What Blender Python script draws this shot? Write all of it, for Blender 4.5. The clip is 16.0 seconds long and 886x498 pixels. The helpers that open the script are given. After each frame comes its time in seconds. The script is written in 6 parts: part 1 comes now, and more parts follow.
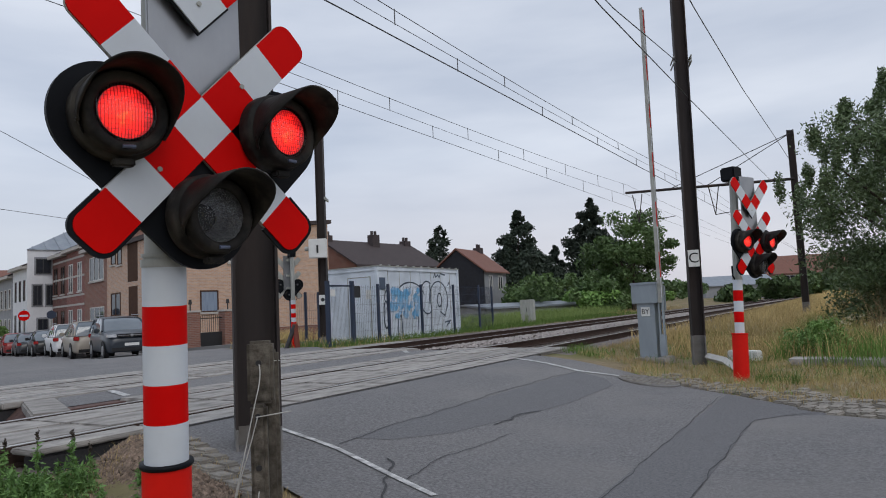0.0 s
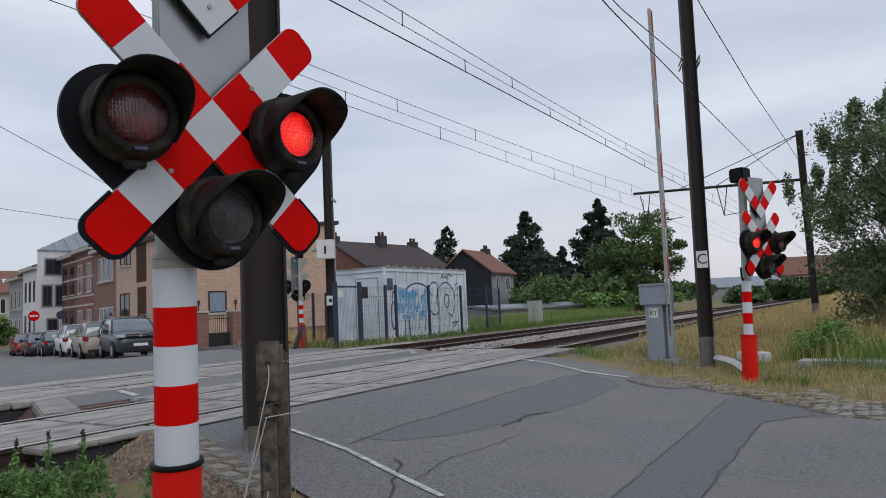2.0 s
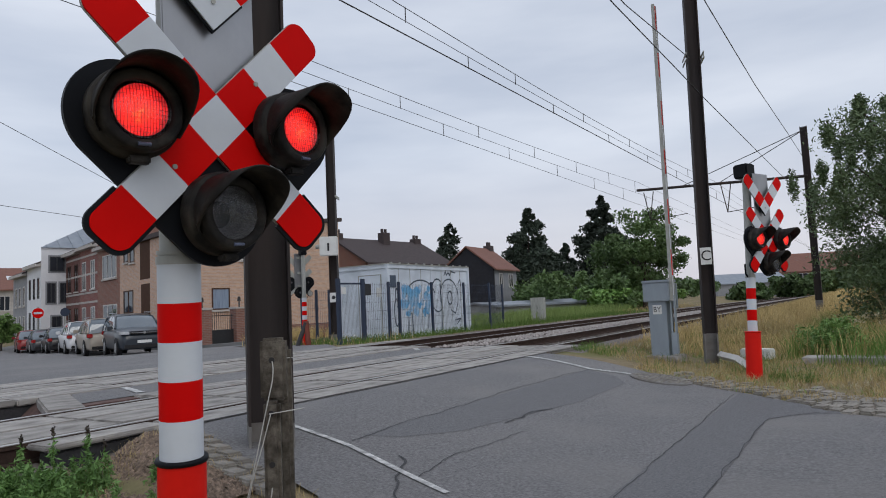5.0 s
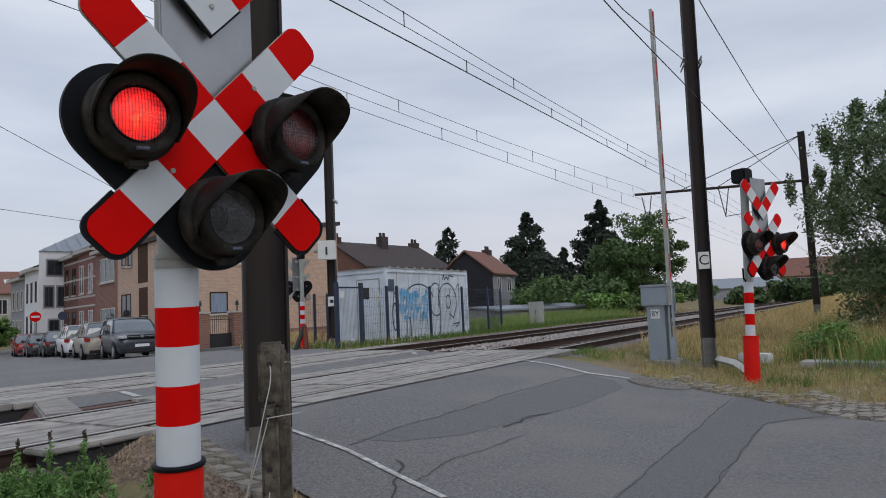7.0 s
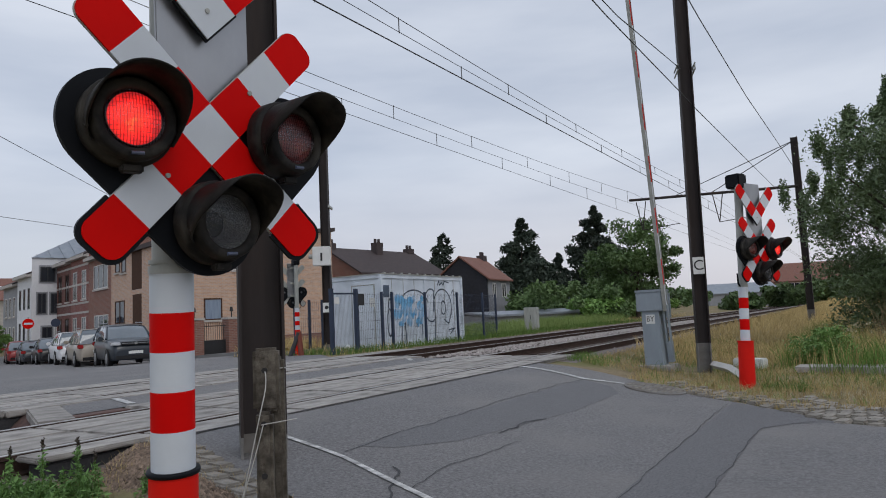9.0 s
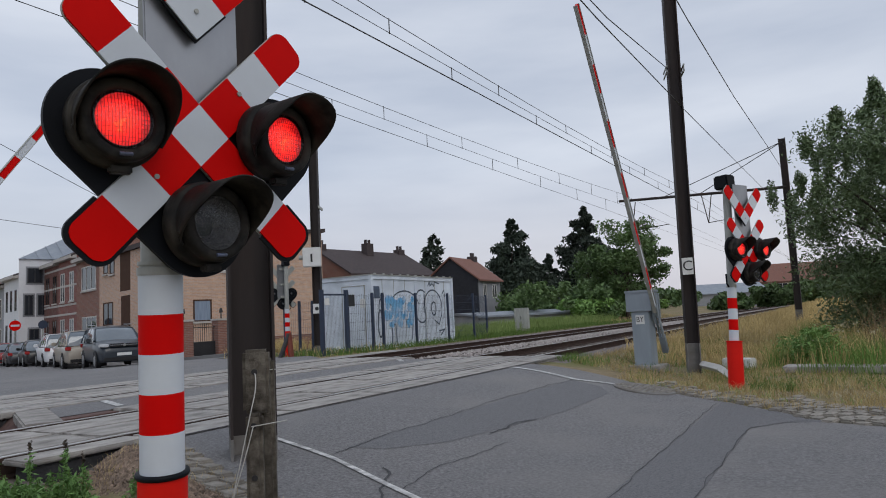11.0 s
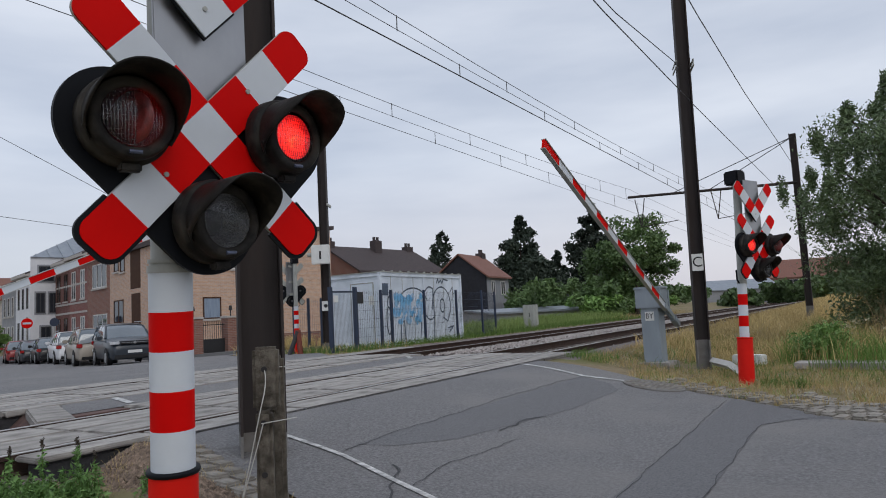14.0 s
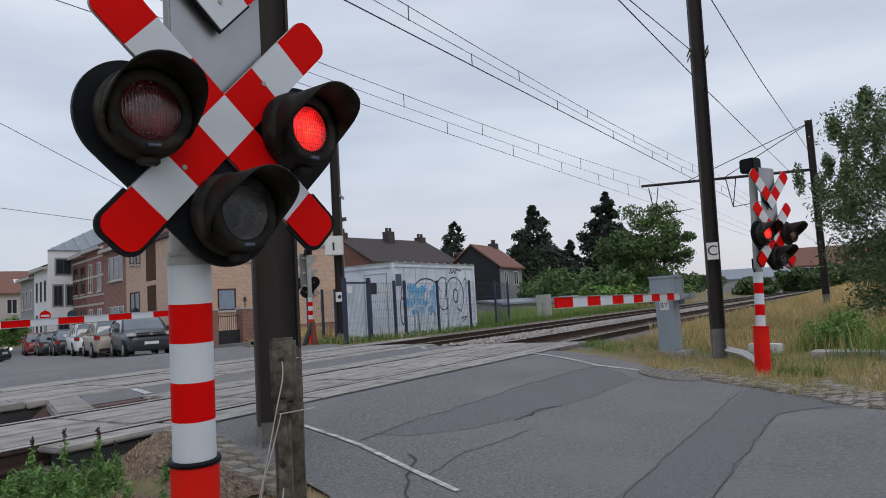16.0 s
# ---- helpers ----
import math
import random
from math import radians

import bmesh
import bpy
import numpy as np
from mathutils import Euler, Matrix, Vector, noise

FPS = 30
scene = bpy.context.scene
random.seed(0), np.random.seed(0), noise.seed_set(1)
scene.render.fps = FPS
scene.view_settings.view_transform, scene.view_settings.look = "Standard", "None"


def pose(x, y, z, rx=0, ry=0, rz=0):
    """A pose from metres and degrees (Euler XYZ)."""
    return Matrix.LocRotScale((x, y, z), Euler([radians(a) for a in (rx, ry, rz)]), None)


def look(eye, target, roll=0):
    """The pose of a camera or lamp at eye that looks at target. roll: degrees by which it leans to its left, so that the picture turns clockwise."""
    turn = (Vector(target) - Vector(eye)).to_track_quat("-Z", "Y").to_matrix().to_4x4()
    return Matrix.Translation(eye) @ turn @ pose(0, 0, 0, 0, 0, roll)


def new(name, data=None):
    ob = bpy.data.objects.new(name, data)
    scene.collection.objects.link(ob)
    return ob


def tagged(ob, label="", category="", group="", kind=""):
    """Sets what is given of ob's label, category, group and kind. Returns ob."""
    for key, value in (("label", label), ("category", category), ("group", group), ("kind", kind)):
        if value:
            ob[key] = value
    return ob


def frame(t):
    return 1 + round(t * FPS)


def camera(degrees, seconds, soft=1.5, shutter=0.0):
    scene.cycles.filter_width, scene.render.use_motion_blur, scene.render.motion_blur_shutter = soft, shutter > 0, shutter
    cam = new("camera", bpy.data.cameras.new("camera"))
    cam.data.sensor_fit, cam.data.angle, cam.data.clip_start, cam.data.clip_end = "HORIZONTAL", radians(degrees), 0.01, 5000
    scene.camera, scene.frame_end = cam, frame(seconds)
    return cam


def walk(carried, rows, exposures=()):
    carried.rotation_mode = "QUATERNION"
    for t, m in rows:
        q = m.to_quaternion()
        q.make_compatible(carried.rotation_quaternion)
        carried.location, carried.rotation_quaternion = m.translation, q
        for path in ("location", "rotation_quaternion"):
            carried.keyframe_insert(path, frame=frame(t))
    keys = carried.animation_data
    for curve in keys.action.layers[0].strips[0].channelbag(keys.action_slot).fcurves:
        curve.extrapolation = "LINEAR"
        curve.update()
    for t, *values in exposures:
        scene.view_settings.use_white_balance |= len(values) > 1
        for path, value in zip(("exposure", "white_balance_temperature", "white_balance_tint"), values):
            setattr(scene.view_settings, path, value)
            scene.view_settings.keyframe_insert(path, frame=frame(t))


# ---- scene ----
# x runs along the rails, y across them, the eye stands at the origin
cam = camera(66, 16.0, soft=1.0)
PATH = [  # seconds, x, y, z, heading, pitch, roll
    (0, 0, 0, 1.3, -58.957, 4.978, -2.75),
    (0.5, -0.0032, -0.0048, 1.3023, -58.932, 4.973, -2.722),
    (1, -0.008, -0.0041, 1.3025, -58.807, 4.979, -2.734),
    (1.5, -0.0132, -0.0016, 1.3025, -58.546, 5.064, -2.706),
    (2, -0.0086, 0.0017, 1.3014, -58.354, 5.08, -2.67),
    (2.5, -0.0063, -0.0014, 1.3005, -58.154, 5.078, -2.689),
    (3, -0.0061, -0.0024, 1.2999, -57.981, 5.077, -2.639),
    (3.5, -0.0067, -0.0003, 1.2972, -57.949, 5.084, -2.653),
    (4, -0.0045, 0.0064, 1.2966, -57.974, 4.956, -2.655),
    (6.5, -0.0037, 0.0146, 1.3008, -58.22, 4.849, -2.646),
    (7, -0.0047, 0.0101, 1.2993, -58.254, 5.169, -2.64),
    (7.5, -0.0022, 0.0139, 1.2987, -58.442, 5.368, -2.72),
    (8, -0.0031, 0.0144, 1.2983, -58.5, 5.569, -2.766),
    (8.5, 0.0005, 0.0183, 1.2976, -58.652, 5.631, -2.77),
    (9, -0.0019, 0.0186, 1.2958, -58.71, 5.647, -2.783),
    (11.5, -0.0042, 0.0167, 1.2972, -59.687, 5.652, -2.894),
    (12, -0.0085, 0.0205, 1.2988, -59.757, 5.63, -2.861),
    (12.5, -0.0107, 0.026, 1.3009, -59.639, 5.637, -2.852),
    (13, -0.0071, 0.0246, 1.2993, -59.379, 5.608, -2.836),
    (13.5, -0.0034, 0.0237, 1.2994, -59.099, 5.544, -2.922),
    (14, 0.0014, 0.0241, 1.2972, -58.804, 5.458, -3.028),
    (14.5, 0.0007, 0.0271, 1.2965, -58.505, 5.26, -3.171),
    (15, 0.0016, 0.0325, 1.2965, -58.203, 5.05, -3.327),
    (15.5, -0.004, 0.0321, 1.2958, -57.897, 4.829, -3.404),
    (16, -0.0081, 0.0366, 1.2984, -57.708, 4.714, -3.328),
]
walk(cam, [(t, pose(x, y, z, 90 + p, 0, h) @ pose(0, 0, 0, 0, 0, r)) for t, x, y, z, h, p, r in PATH],
     exposures=[(0.0, 0.0), (4.0, 0.02), (7.5, -0.05), (12.5, -0.07), (14.5, 0.02), (16.0, 0.02)])

# ---- world and light: an even overcast evening ----
world = bpy.data.worlds.new("sky")
scene.world = world
world.use_nodes = True
wn, wl = world.node_tree.nodes, world.node_tree.links
bg = wn["Background"]
sky = wn.new("ShaderNodeTexSky")
sky.sky_type, sky.sun_disc = "NISHITA", False
sky.sun_elevation, sky.sun_rotation = radians(35), radians(200)
sky.dust_density = 3.0
tc = wn.new("ShaderNodeTexCoord")
sep = wn.new("ShaderNodeSeparateXYZ")
wl.new(tc.outputs["Generated"], sep.inputs[0])
mp = wn.new("ShaderNodeMapping")
mp.inputs["Scale"].default_value = (1.2, 1.2, 6.0)
wl.new(tc.outputs["Generated"], mp.inputs[0])
cl = wn.new("ShaderNodeTexNoise")
cl.inputs["Scale"].default_value, cl.inputs["Detail"].default_value = 1.6, 5
wl.new(mp.outputs[0], cl.inputs["Vector"])
ramp = wn.new("ShaderNodeValToRGB")
ramp.color_ramp.elements[0].position, ramp.color_ramp.elements[0].color = 0.32, (4.6, 5.1, 6.1, 1)
ramp.color_ramp.elements[1].position, ramp.color_ramp.elements[1].color = 0.68, (6.5, 6.9, 7.7, 1)
wl.new(cl.outputs["Fac"], ramp.inputs[0])
low = wn.new("ShaderNodeMapRange")
low.inputs["From Min"].default_value, low.inputs["From Max"].default_value = 0.02, 0.22
low.inputs["To Min"].default_value, low.inputs["To Max"].default_value = 0.75, 0.0
wl.new(sep.outputs["Z"], low.inputs["Value"])
hz = wn.new("ShaderNodeMixRGB")
hz.inputs[2].default_value = (5.9, 5.65, 6.1, 1)
wl.new(low.outputs[0], hz.inputs[0])
wl.new(ramp.outputs[0], hz.inputs[1])
mx = wn.new("ShaderNodeMixRGB")
mx.inputs[0].default_value = 0.88
wl.new(sky.outputs[0], mx.inputs[1])
side = wn.new("ShaderNodeMapRange")  # the cloud thins to a cooler grey-blue away from the bright side
side.inputs["From Min"].default_value, side.inputs["From Max"].default_value = 0.62, 0.98
side.inputs["To Min"].default_value, side.inputs["To Max"].default_value = 0.0, 0.85
wl.new(sep.outputs["Y"], side.inputs["Value"])
cool = wn.new("ShaderNodeMixRGB")
cool.inputs[2].default_value = (3.7, 4.5, 5.4, 1)
both = wn.new("ShaderNodeMath")
both.operation = "MULTIPLY"
wl.new(side.outputs[0], both.inputs[0])
wl.new(low.outputs[0], both.inputs[1])
wl.new(both.outputs[0], cool.inputs[0])
wl.new(hz.outputs[0], cool.inputs[1])
wl.new(cool.outputs[0], mx.inputs[2])
wl.new(mx.outputs[0], bg.inputs["Color"])
bg.inputs["Strength"].default_value = 0.122
sun = new("sun", bpy.data.lights.new("sun", "SUN"))
sun.data.energy, sun.data.angle, sun.data.color = 0.55, radians(25), (1.0, 0.96, 0.9)
sun.matrix_world = look((0, 0, 0), (0.35, 0.55, -0.8))


# ---- materials ----
def mat(name, col, col2=None, scale=8.0, rough=0.7, metal=0.0, bump=0.2, detail=6, spots=None, spot_scale=1.2, stretch=(1, 1, 1), alpha=None, emit=None, rnd=0.0, coat=0.0, spec=0.5):
    m = bpy.data.materials.new(name)
    m.use_nodes = True
    n, l = m.node_tree.nodes, m.node_tree.links
    b = n["Principled BSDF"]
    b.inputs["Roughness"].default_value, b.inputs["Metallic"].default_value = rough, metal
    b.inputs["Coat Weight"].default_value, b.inputs["Specular IOR Level"].default_value = coat, spec
    col2 = col2 or tuple(c * 0.72 for c in col)
    t = n.new("ShaderNodeTexCoord")
    mpn = n.new("ShaderNodeMapping")
    mpn.inputs["Scale"].default_value = stretch
    l.new(t.outputs["Object"], mpn.inputs[0])
    nz = n.new("ShaderNodeTexNoise")
    nz.inputs["Scale"].default_value, nz.inputs["Detail"].default_value = scale, detail
    nz.inputs["Roughness"].default_value = 0.65
    l.new(mpn.outputs[0], nz.inputs["Vector"])
    r = n.new("ShaderNodeValToRGB")
    r.color_ramp.elements[0].position, r.color_ramp.elements[1].position = 0.3, 0.7
    r.color_ramp.elements[0].color, r.color_ramp.elements[1].color = (*col2, 1), (*col, 1)
    l.new(nz.outputs["Fac"], r.inputs[0])
    out = r.outputs[0]
    if spots:
        n2 = n.new("ShaderNodeTexNoise")
        n2.inputs["Scale"].default_value, n2.inputs["Detail"].default_value = spot_scale, 4
        l.new(mpn.outputs[0], n2.inputs["Vector"])
        r2 = n.new("ShaderNodeValToRGB")
        r2.color_ramp.elements[0].position, r2.color_ramp.elements[1].position = 0.45, 0.68
        r2.color_ramp.elements[0].color, r2.color_ramp.elements[1].color = (0, 0, 0, 1), (0.85, 0.85, 0.85, 1)
        l.new(n2.outputs["Fac"], r2.inputs[0])
        x = n.new("ShaderNodeMixRGB")
        x.inputs[2].default_value = (*spots, 1)
        l.new(r2.outputs[0], x.inputs[0])
        l.new(out, x.inputs[1])
        out = x.outputs[0]
    if rnd:
        oi = n.new("ShaderNodeObjectInfo")
        ge = n.new("ShaderNodeNewGeometry")
        ad = n.new("ShaderNodeMath")
        ad.operation = "ADD"
        l.new(oi.outputs["Random"], ad.inputs[0])
        l.new(ge.outputs["Random Per Island"], ad.inputs[1])
        mr = n.new("ShaderNodeMapRange")
        mr.inputs["From Max"].default_value = 2.0
        mr.inputs["To Min"].default_value, mr.inputs["To Max"].default_value = 1 - rnd, 1 + rnd
        l.new(ad.outputs[0], mr.inputs["Value"])
        hs = n.new("ShaderNodeHueSaturation")
        l.new(mr.outputs[0], hs.inputs["Value"])
        l.new(out, hs.inputs["Color"])
        out = hs.outputs[0]
    l.new(out, b.inputs["Base Color"])
    if bump:
        bp = n.new("ShaderNodeBump")
        bp.inputs["Strength"].default_value, bp.inputs["Distance"].default_value = bump, 0.02
        l.new(nz.outputs["Fac"], bp.inputs["Height"])
        l.new(bp.outputs[0], b.inputs["Normal"])
    if emit:
        b.inputs["Emission Color"].default_value = (*emit[0], 1)
        b.inputs["Emission Strength"].default_value = emit[1]
    return m


def brick_mat(name, c1, c2, mortar, scale=1.0):
    m = mat(name, c1, c2, 3.0, 0.9, bump=0.1)
    n, l = m.node_tree.nodes, m.node_tree.links
    t = n.new("ShaderNodeTexCoord")
    s = n.new("ShaderNodeSeparateXYZ")
    l.new(t.outputs["Object"], s.inputs[0])
    ad = n.new("ShaderNodeMath")
    ad.operation = "ADD"
    l.new(s.outputs["X"], ad.inputs[0])
    l.new(s.outputs["Y"], ad.inputs[1])
    cb = n.new("ShaderNodeCombineXYZ")
    l.new(ad.outputs[0], cb.inputs["X"])
    l.new(s.outputs["Z"], cb.inputs["Y"])
    bt = n.new("ShaderNodeTexBrick")
    bt.inputs["Color1"].default_value, bt.inputs["Color2"].default_value, bt.inputs["Mortar"].default_value = (*c1, 1), (*c2, 1), (*mortar, 1)
    bt.inputs["Scale"].default_value = 1.0
    bt.inputs["Brick Width"].default_value, bt.inputs["Row Height"].default_value, bt.inputs["Mortar Size"].default_value = 0.22, 0.075, 0.01
    l.new(cb.outputs[0], bt.inputs["Vector"])
    mxn = n.new("ShaderNodeMixRGB")
    mxn.blend_type, mxn.inputs[0].default_value = "MULTIPLY", 0.5
    l.new(bt.outputs["Color"], mxn.inputs[1])
    nz = n["Noise Texture"]
    rr = n.new("ShaderNodeMapRange")
    rr.inputs["To Min"].default_value, rr.inputs["To Max"].default_value = 0.5, 1.3
    l.new(nz.outputs["Fac"], rr.inputs["Value"])
    l.new(rr.outputs[0], mxn.inputs[2])
    l.new(mxn.outputs[0], n["Principled BSDF"].inputs["Base Color"])
    return m


def glass_mat(name, tint, clear=0.7, rough=0.05):
    m = bpy.data.materials.new(name)
    m.use_nodes = True
    n, l = m.node_tree.nodes, m.node_tree.links
    n.remove(n["Principled BSDF"])
    tr, gl, mi = n.new("ShaderNodeBsdfTransparent"), n.new("ShaderNodeBsdfGlossy"), n.new("ShaderNodeMixShader")
    tr.inputs[0].default_value = (*tint, 1)
    gl.inputs["Roughness"].default_value = rough
    gl.inputs["Color"].default_value = (0.8, 0.85, 0.9, 1)
    mi.inputs[0].default_value = 1 - clear
    l.new(tr.outputs[0], mi.inputs[1])
    l.new(gl.outputs[0], mi.inputs[2])
    l.new(mi.outputs[0], n["Material Output"].inputs[0])
    return m


ASPHALT = mat("asphalt", (0.255, 0.25, 0.254), (0.095, 0.094, 0.098), 42, 0.8, bump=1.0, detail=8, spots=(0.215, 0.208, 0.204), spot_scale=0.7)
TAR = mat("tar seam", (0.05, 0.05, 0.053), (0.025, 0.025, 0.028), 30, 0.7)
PATCH = mat("patch asphalt", (0.18, 0.18, 0.187), (0.08, 0.08, 0.085), 48, 0.75, bump=0.5, detail=8)
PATCH2 = mat("light patch asphalt", (0.18, 0.178, 0.178), (0.12, 0.12, 0.122), 55, 0.8, bump=0.45, spots=(0.2, 0.197, 0.19), spot_scale=0.5)
WHITELINE = mat("worn road paint", (0.7, 0.7, 0.68), (0.36, 0.36, 0.36), 16, 0.7, spots=(0.2, 0.2, 0.2), spot_scale=13)
CONC = mat("weathered concrete", (0.45, 0.425, 0.395), (0.2, 0.19, 0.18), 9, 0.9, bump=0.5, detail=9, spots=(0.13, 0.12, 0.11), spot_scale=4.5, rnd=0.3, stretch=(0.7, 1.3, 1))
CONCPOST = mat("lichen concrete", (0.2, 0.18, 0.15), (0.06, 0.052, 0.042), 16, 0.95, bump=1.0, detail=9, spots=(0.035, 0.03, 0.024), spot_scale=7, spec=0.2)
STONE = mat("cobble stone", (0.29, 0.27, 0.24), (0.16, 0.145, 0.125), 14, 0.9, bump=0.5, rnd=0.3)
STEELTOP = mat("polished rail head", (0.6, 0.58, 0.56), (0.42, 0.4, 0.38), 20, 0.28, metal=0.9, bump=0.03)
RUSTY = mat("rusty rail steel", (0.075, 0.048, 0.038), (0.04, 0.026, 0.022), 12, 0.85, bump=0.3, spec=0.2)
SLEEPER = mat("old sleeper", (0.2, 0.17, 0.15), (0.1, 0.085, 0.075), 8, 0.9, stretch=(6, 1, 1))
BALLAST = mat("ballast stone", (0.42, 0.39, 0.37), (0.25, 0.22, 0.21), 18, 0.9, bump=0.6, rnd=0.35)
BALLBED = mat("ballast bed", (0.26, 0.22, 0.2), (0.1, 0.085, 0.08), 26, 0.95, bump=1.0)
BROWNPIT = mat("rusty ballast", (0.17, 0.1, 0.085), (0.09, 0.055, 0.05), 14, 0.95, bump=0.8)
EARTH = mat("dry verge earth", (0.3, 0.235, 0.15), (0.17, 0.14, 0.085), 6, 0.95, bump=0.7, spots=(0.15, 0.155, 0.06), spot_scale=0.7, spec=0.1)
FIELD = mat("dry meadow", (0.52, 0.41, 0.17), (0.38, 0.31, 0.12), 2, 0.95, bump=0.6, spots=(0.26, 0.26, 0.09), spot_scale=0.12, spec=0.1)
GRASSD = mat("dry grass", (0.6, 0.46, 0.23), (0.3, 0.235, 0.1), 1.5, 0.85, bump=0, rnd=0.5, spec=0.2)
GRASSG = mat("green grass", (0.15, 0.24, 0.06), (0.09, 0.16, 0.035), 1.5, 0.8, bump=0, rnd=0.35, spec=0.2)
ROUGHG = mat("pale rough grass", (0.26, 0.34, 0.12), (0.14, 0.21, 0.06), 0.8, 0.85, bump=0, rnd=0.45, spec=0.2)
DRYSTALK = mat("dry brown stalk", (0.3, 0.22, 0.12), (0.16, 0.11, 0.06), 3, 0.9, bump=0, rnd=0.4)
WEED = mat("green weed leaf", (0.23, 0.4, 0.13), (0.1, 0.21, 0.055), 3, 0.6, bump=0, rnd=0.45, spec=0.2)
FLOWER = mat("pale seed heads", (0.5, 0.45, 0.3), (0.4, 0.38, 0.25), 3, 0.8, bump=0)
LEAF_W = mat("willow leaf", (0.16, 0.225, 0.105), (0.06, 0.1, 0.035), 1.2, 0.55, bump=0, rnd=0.45)
LEAF_D = mat("broad leaf", (0.115, 0.19, 0.06), (0.045, 0.085, 0.025), 0.5, 0.6, bump=0, rnd=0.4)
LEAF_H = mat("hedge leaf", (0.21, 0.36, 0.085), (0.09, 0.18, 0.04), 0.4, 0.6, bump=0, rnd=0.4)
LEAF_C = mat("conifer needles", (0.035, 0.055, 0.035), (0.018, 0.028, 0.02), 0.6, 0.75, bump=0, rnd=0.4)
BARK = mat("bark", (0.09, 0.07, 0.055), (0.04, 0.033, 0.027), 10, 0.95, bump=0.8, stretch=(1, 1, 0.2))
RED = mat("red signal film", (0.66, 0.004, 0.003), (0.58, 0.003, 0.003), 3, 0.55, bump=0.0, spec=0.06)
WHITE = mat("white signal film", (0.6, 0.645, 0.7), (0.54, 0.58, 0.63), 3, 0.5, bump=0.0, spec=0.2)
REDPLASTIC = mat("red plastic sleeve", (0.72, 0.014, 0.007), (0.6, 0.01, 0.006), 4, 0.5, bump=0.05, spec=0.12)
POLEGREY = mat("weathered grey tube", (0.42, 0.43, 0.41), (0.25, 0.26, 0.24), 5, 0.6, bump=0.1, stretch=(1, 1, 0.3))
BLACKP = mat("dusty black plastic", (0.008, 0.0095, 0.013), (0.005, 0.006, 0.008), 4, 0.5, bump=0.1, spec=0.12)
VISOR = mat("weathered black visor", (0.026, 0.024, 0.022), (0.009, 0.009, 0.0095), 14, 0.6, bump=0.25, spots=(0.055, 0.05, 0.042), spot_scale=7, spec=0.13)
ALU = mat("brushed aluminium", (0.37, 0.38, 0.4), (0.27, 0.28, 0.3), 3, 0.4, metal=0.9, bump=0.03, stretch=(1, 1, 0.5), spots=(0.3, 0.31, 0.32), spot_scale=2)
MASTBROWN = mat("brown painted steel", (0.053, 0.044, 0.043), (0.025, 0.0215, 0.022), 3, 0.65, bump=0.2, stretch=(1, 1, 0.15), spots=(0.06, 0.04, 0.032), spot_scale=2, spec=0.2)
MASTGREY = mat("grey mast foot", (0.24, 0.23, 0.22), (0.14, 0.135, 0.13), 4, 0.8, bump=0.2, spots=(0.1, 0.08, 0.06), spot_scale=3)
CABGREY = mat("blue grey cabinet paint", (0.3, 0.35, 0.4), (0.23, 0.27, 0.31), 2.5, 0.5, bump=0.03, stretch=(1, 1, 0.3))
WIRE = mat("cable", (0.05, 0.05, 0.055), None, 4, 0.5, bump=0)
WIREW = mat("pale cable", (0.5, 0.49, 0.46), None, 4, 0.6, bump=0)
INK = mat("black lettering", (0.02, 0.02, 0.022), None, 4, 0.6, bump=0)
SIGNW = mat("white enamel", (0.72, 0.73, 0.72), (0.62, 0.63, 0.62), 5, 0.4, bump=0)
CONTAINER = mat("pale blue cabin steel", (0.72, 0.79, 0.87), (0.6, 0.66, 0.74), 1.5, 0.6, bump=0.05, spots=(0.5, 0.56, 0.63), spot_scale=1.2, spec=0.2)
GRAFB = mat("blue graffiti paint", (0.09, 0.34, 0.64), (0.24, 0.49, 0.72), 3, 0.6, bump=0, spots=(0.5, 0.61, 0.74), spot_scale=2.8, spec=0.2)
GRAFD = mat("dark graffiti line", (0.07, 0.1, 0.15), None, 6, 0.6, bump=0)
FENCEB = mat("dark blue fence", (0.02, 0.035, 0.075), None, 6, 0.5, bump=0)
TANBRICK = brick_mat("tan brick", (0.6, 0.39, 0.275), (0.48, 0.3, 0.21), (0.5, 0.43, 0.38))
REDBRICK = brick_mat("red brick", (0.27, 0.09, 0.075), (0.19, 0.065, 0.055), (0.25, 0.17, 0.15))
DARKBRICK = brick_mat("dark red brick", (0.17, 0.055, 0.045), (0.12, 0.04, 0.035), (0.17, 0.12, 0.1))
BROWNBRICK = brick_mat("brown brick", (0.28, 0.125, 0.09), (0.2, 0.088, 0.066), (0.27, 0.2, 0.17))
RENDERW = mat("white render", (0.72, 0.73, 0.75), (0.62, 0.63, 0.66), 2, 0.85, bump=0.05)
RENDERG = mat("grey render", (0.3, 0.31, 0.33), (0.24, 0.25, 0.27), 2, 0.85, bump=0.05)
BLACKWALL = mat("black slate cladding", (0.02, 0.022, 0.03), (0.012, 0.013, 0.018), 4, 0.8, bump=0.2)
TILEROOF = mat("dark roof tiles", (0.075, 0.055, 0.055), (0.04, 0.032, 0.034), 4, 0.85, bump=0.6, stretch=(1, 1, 5))
REDTILE = mat("red roof tiles", (0.25, 0.115, 0.085), (0.15, 0.075, 0.06), 4, 0.85, bump=0.6, stretch=(1, 1, 5))
ZINC = mat("zinc roof", (0.3, 0.33, 0.37), (0.22, 0.25, 0.29), 2, 0.45, metal=0.4, bump=0.05)
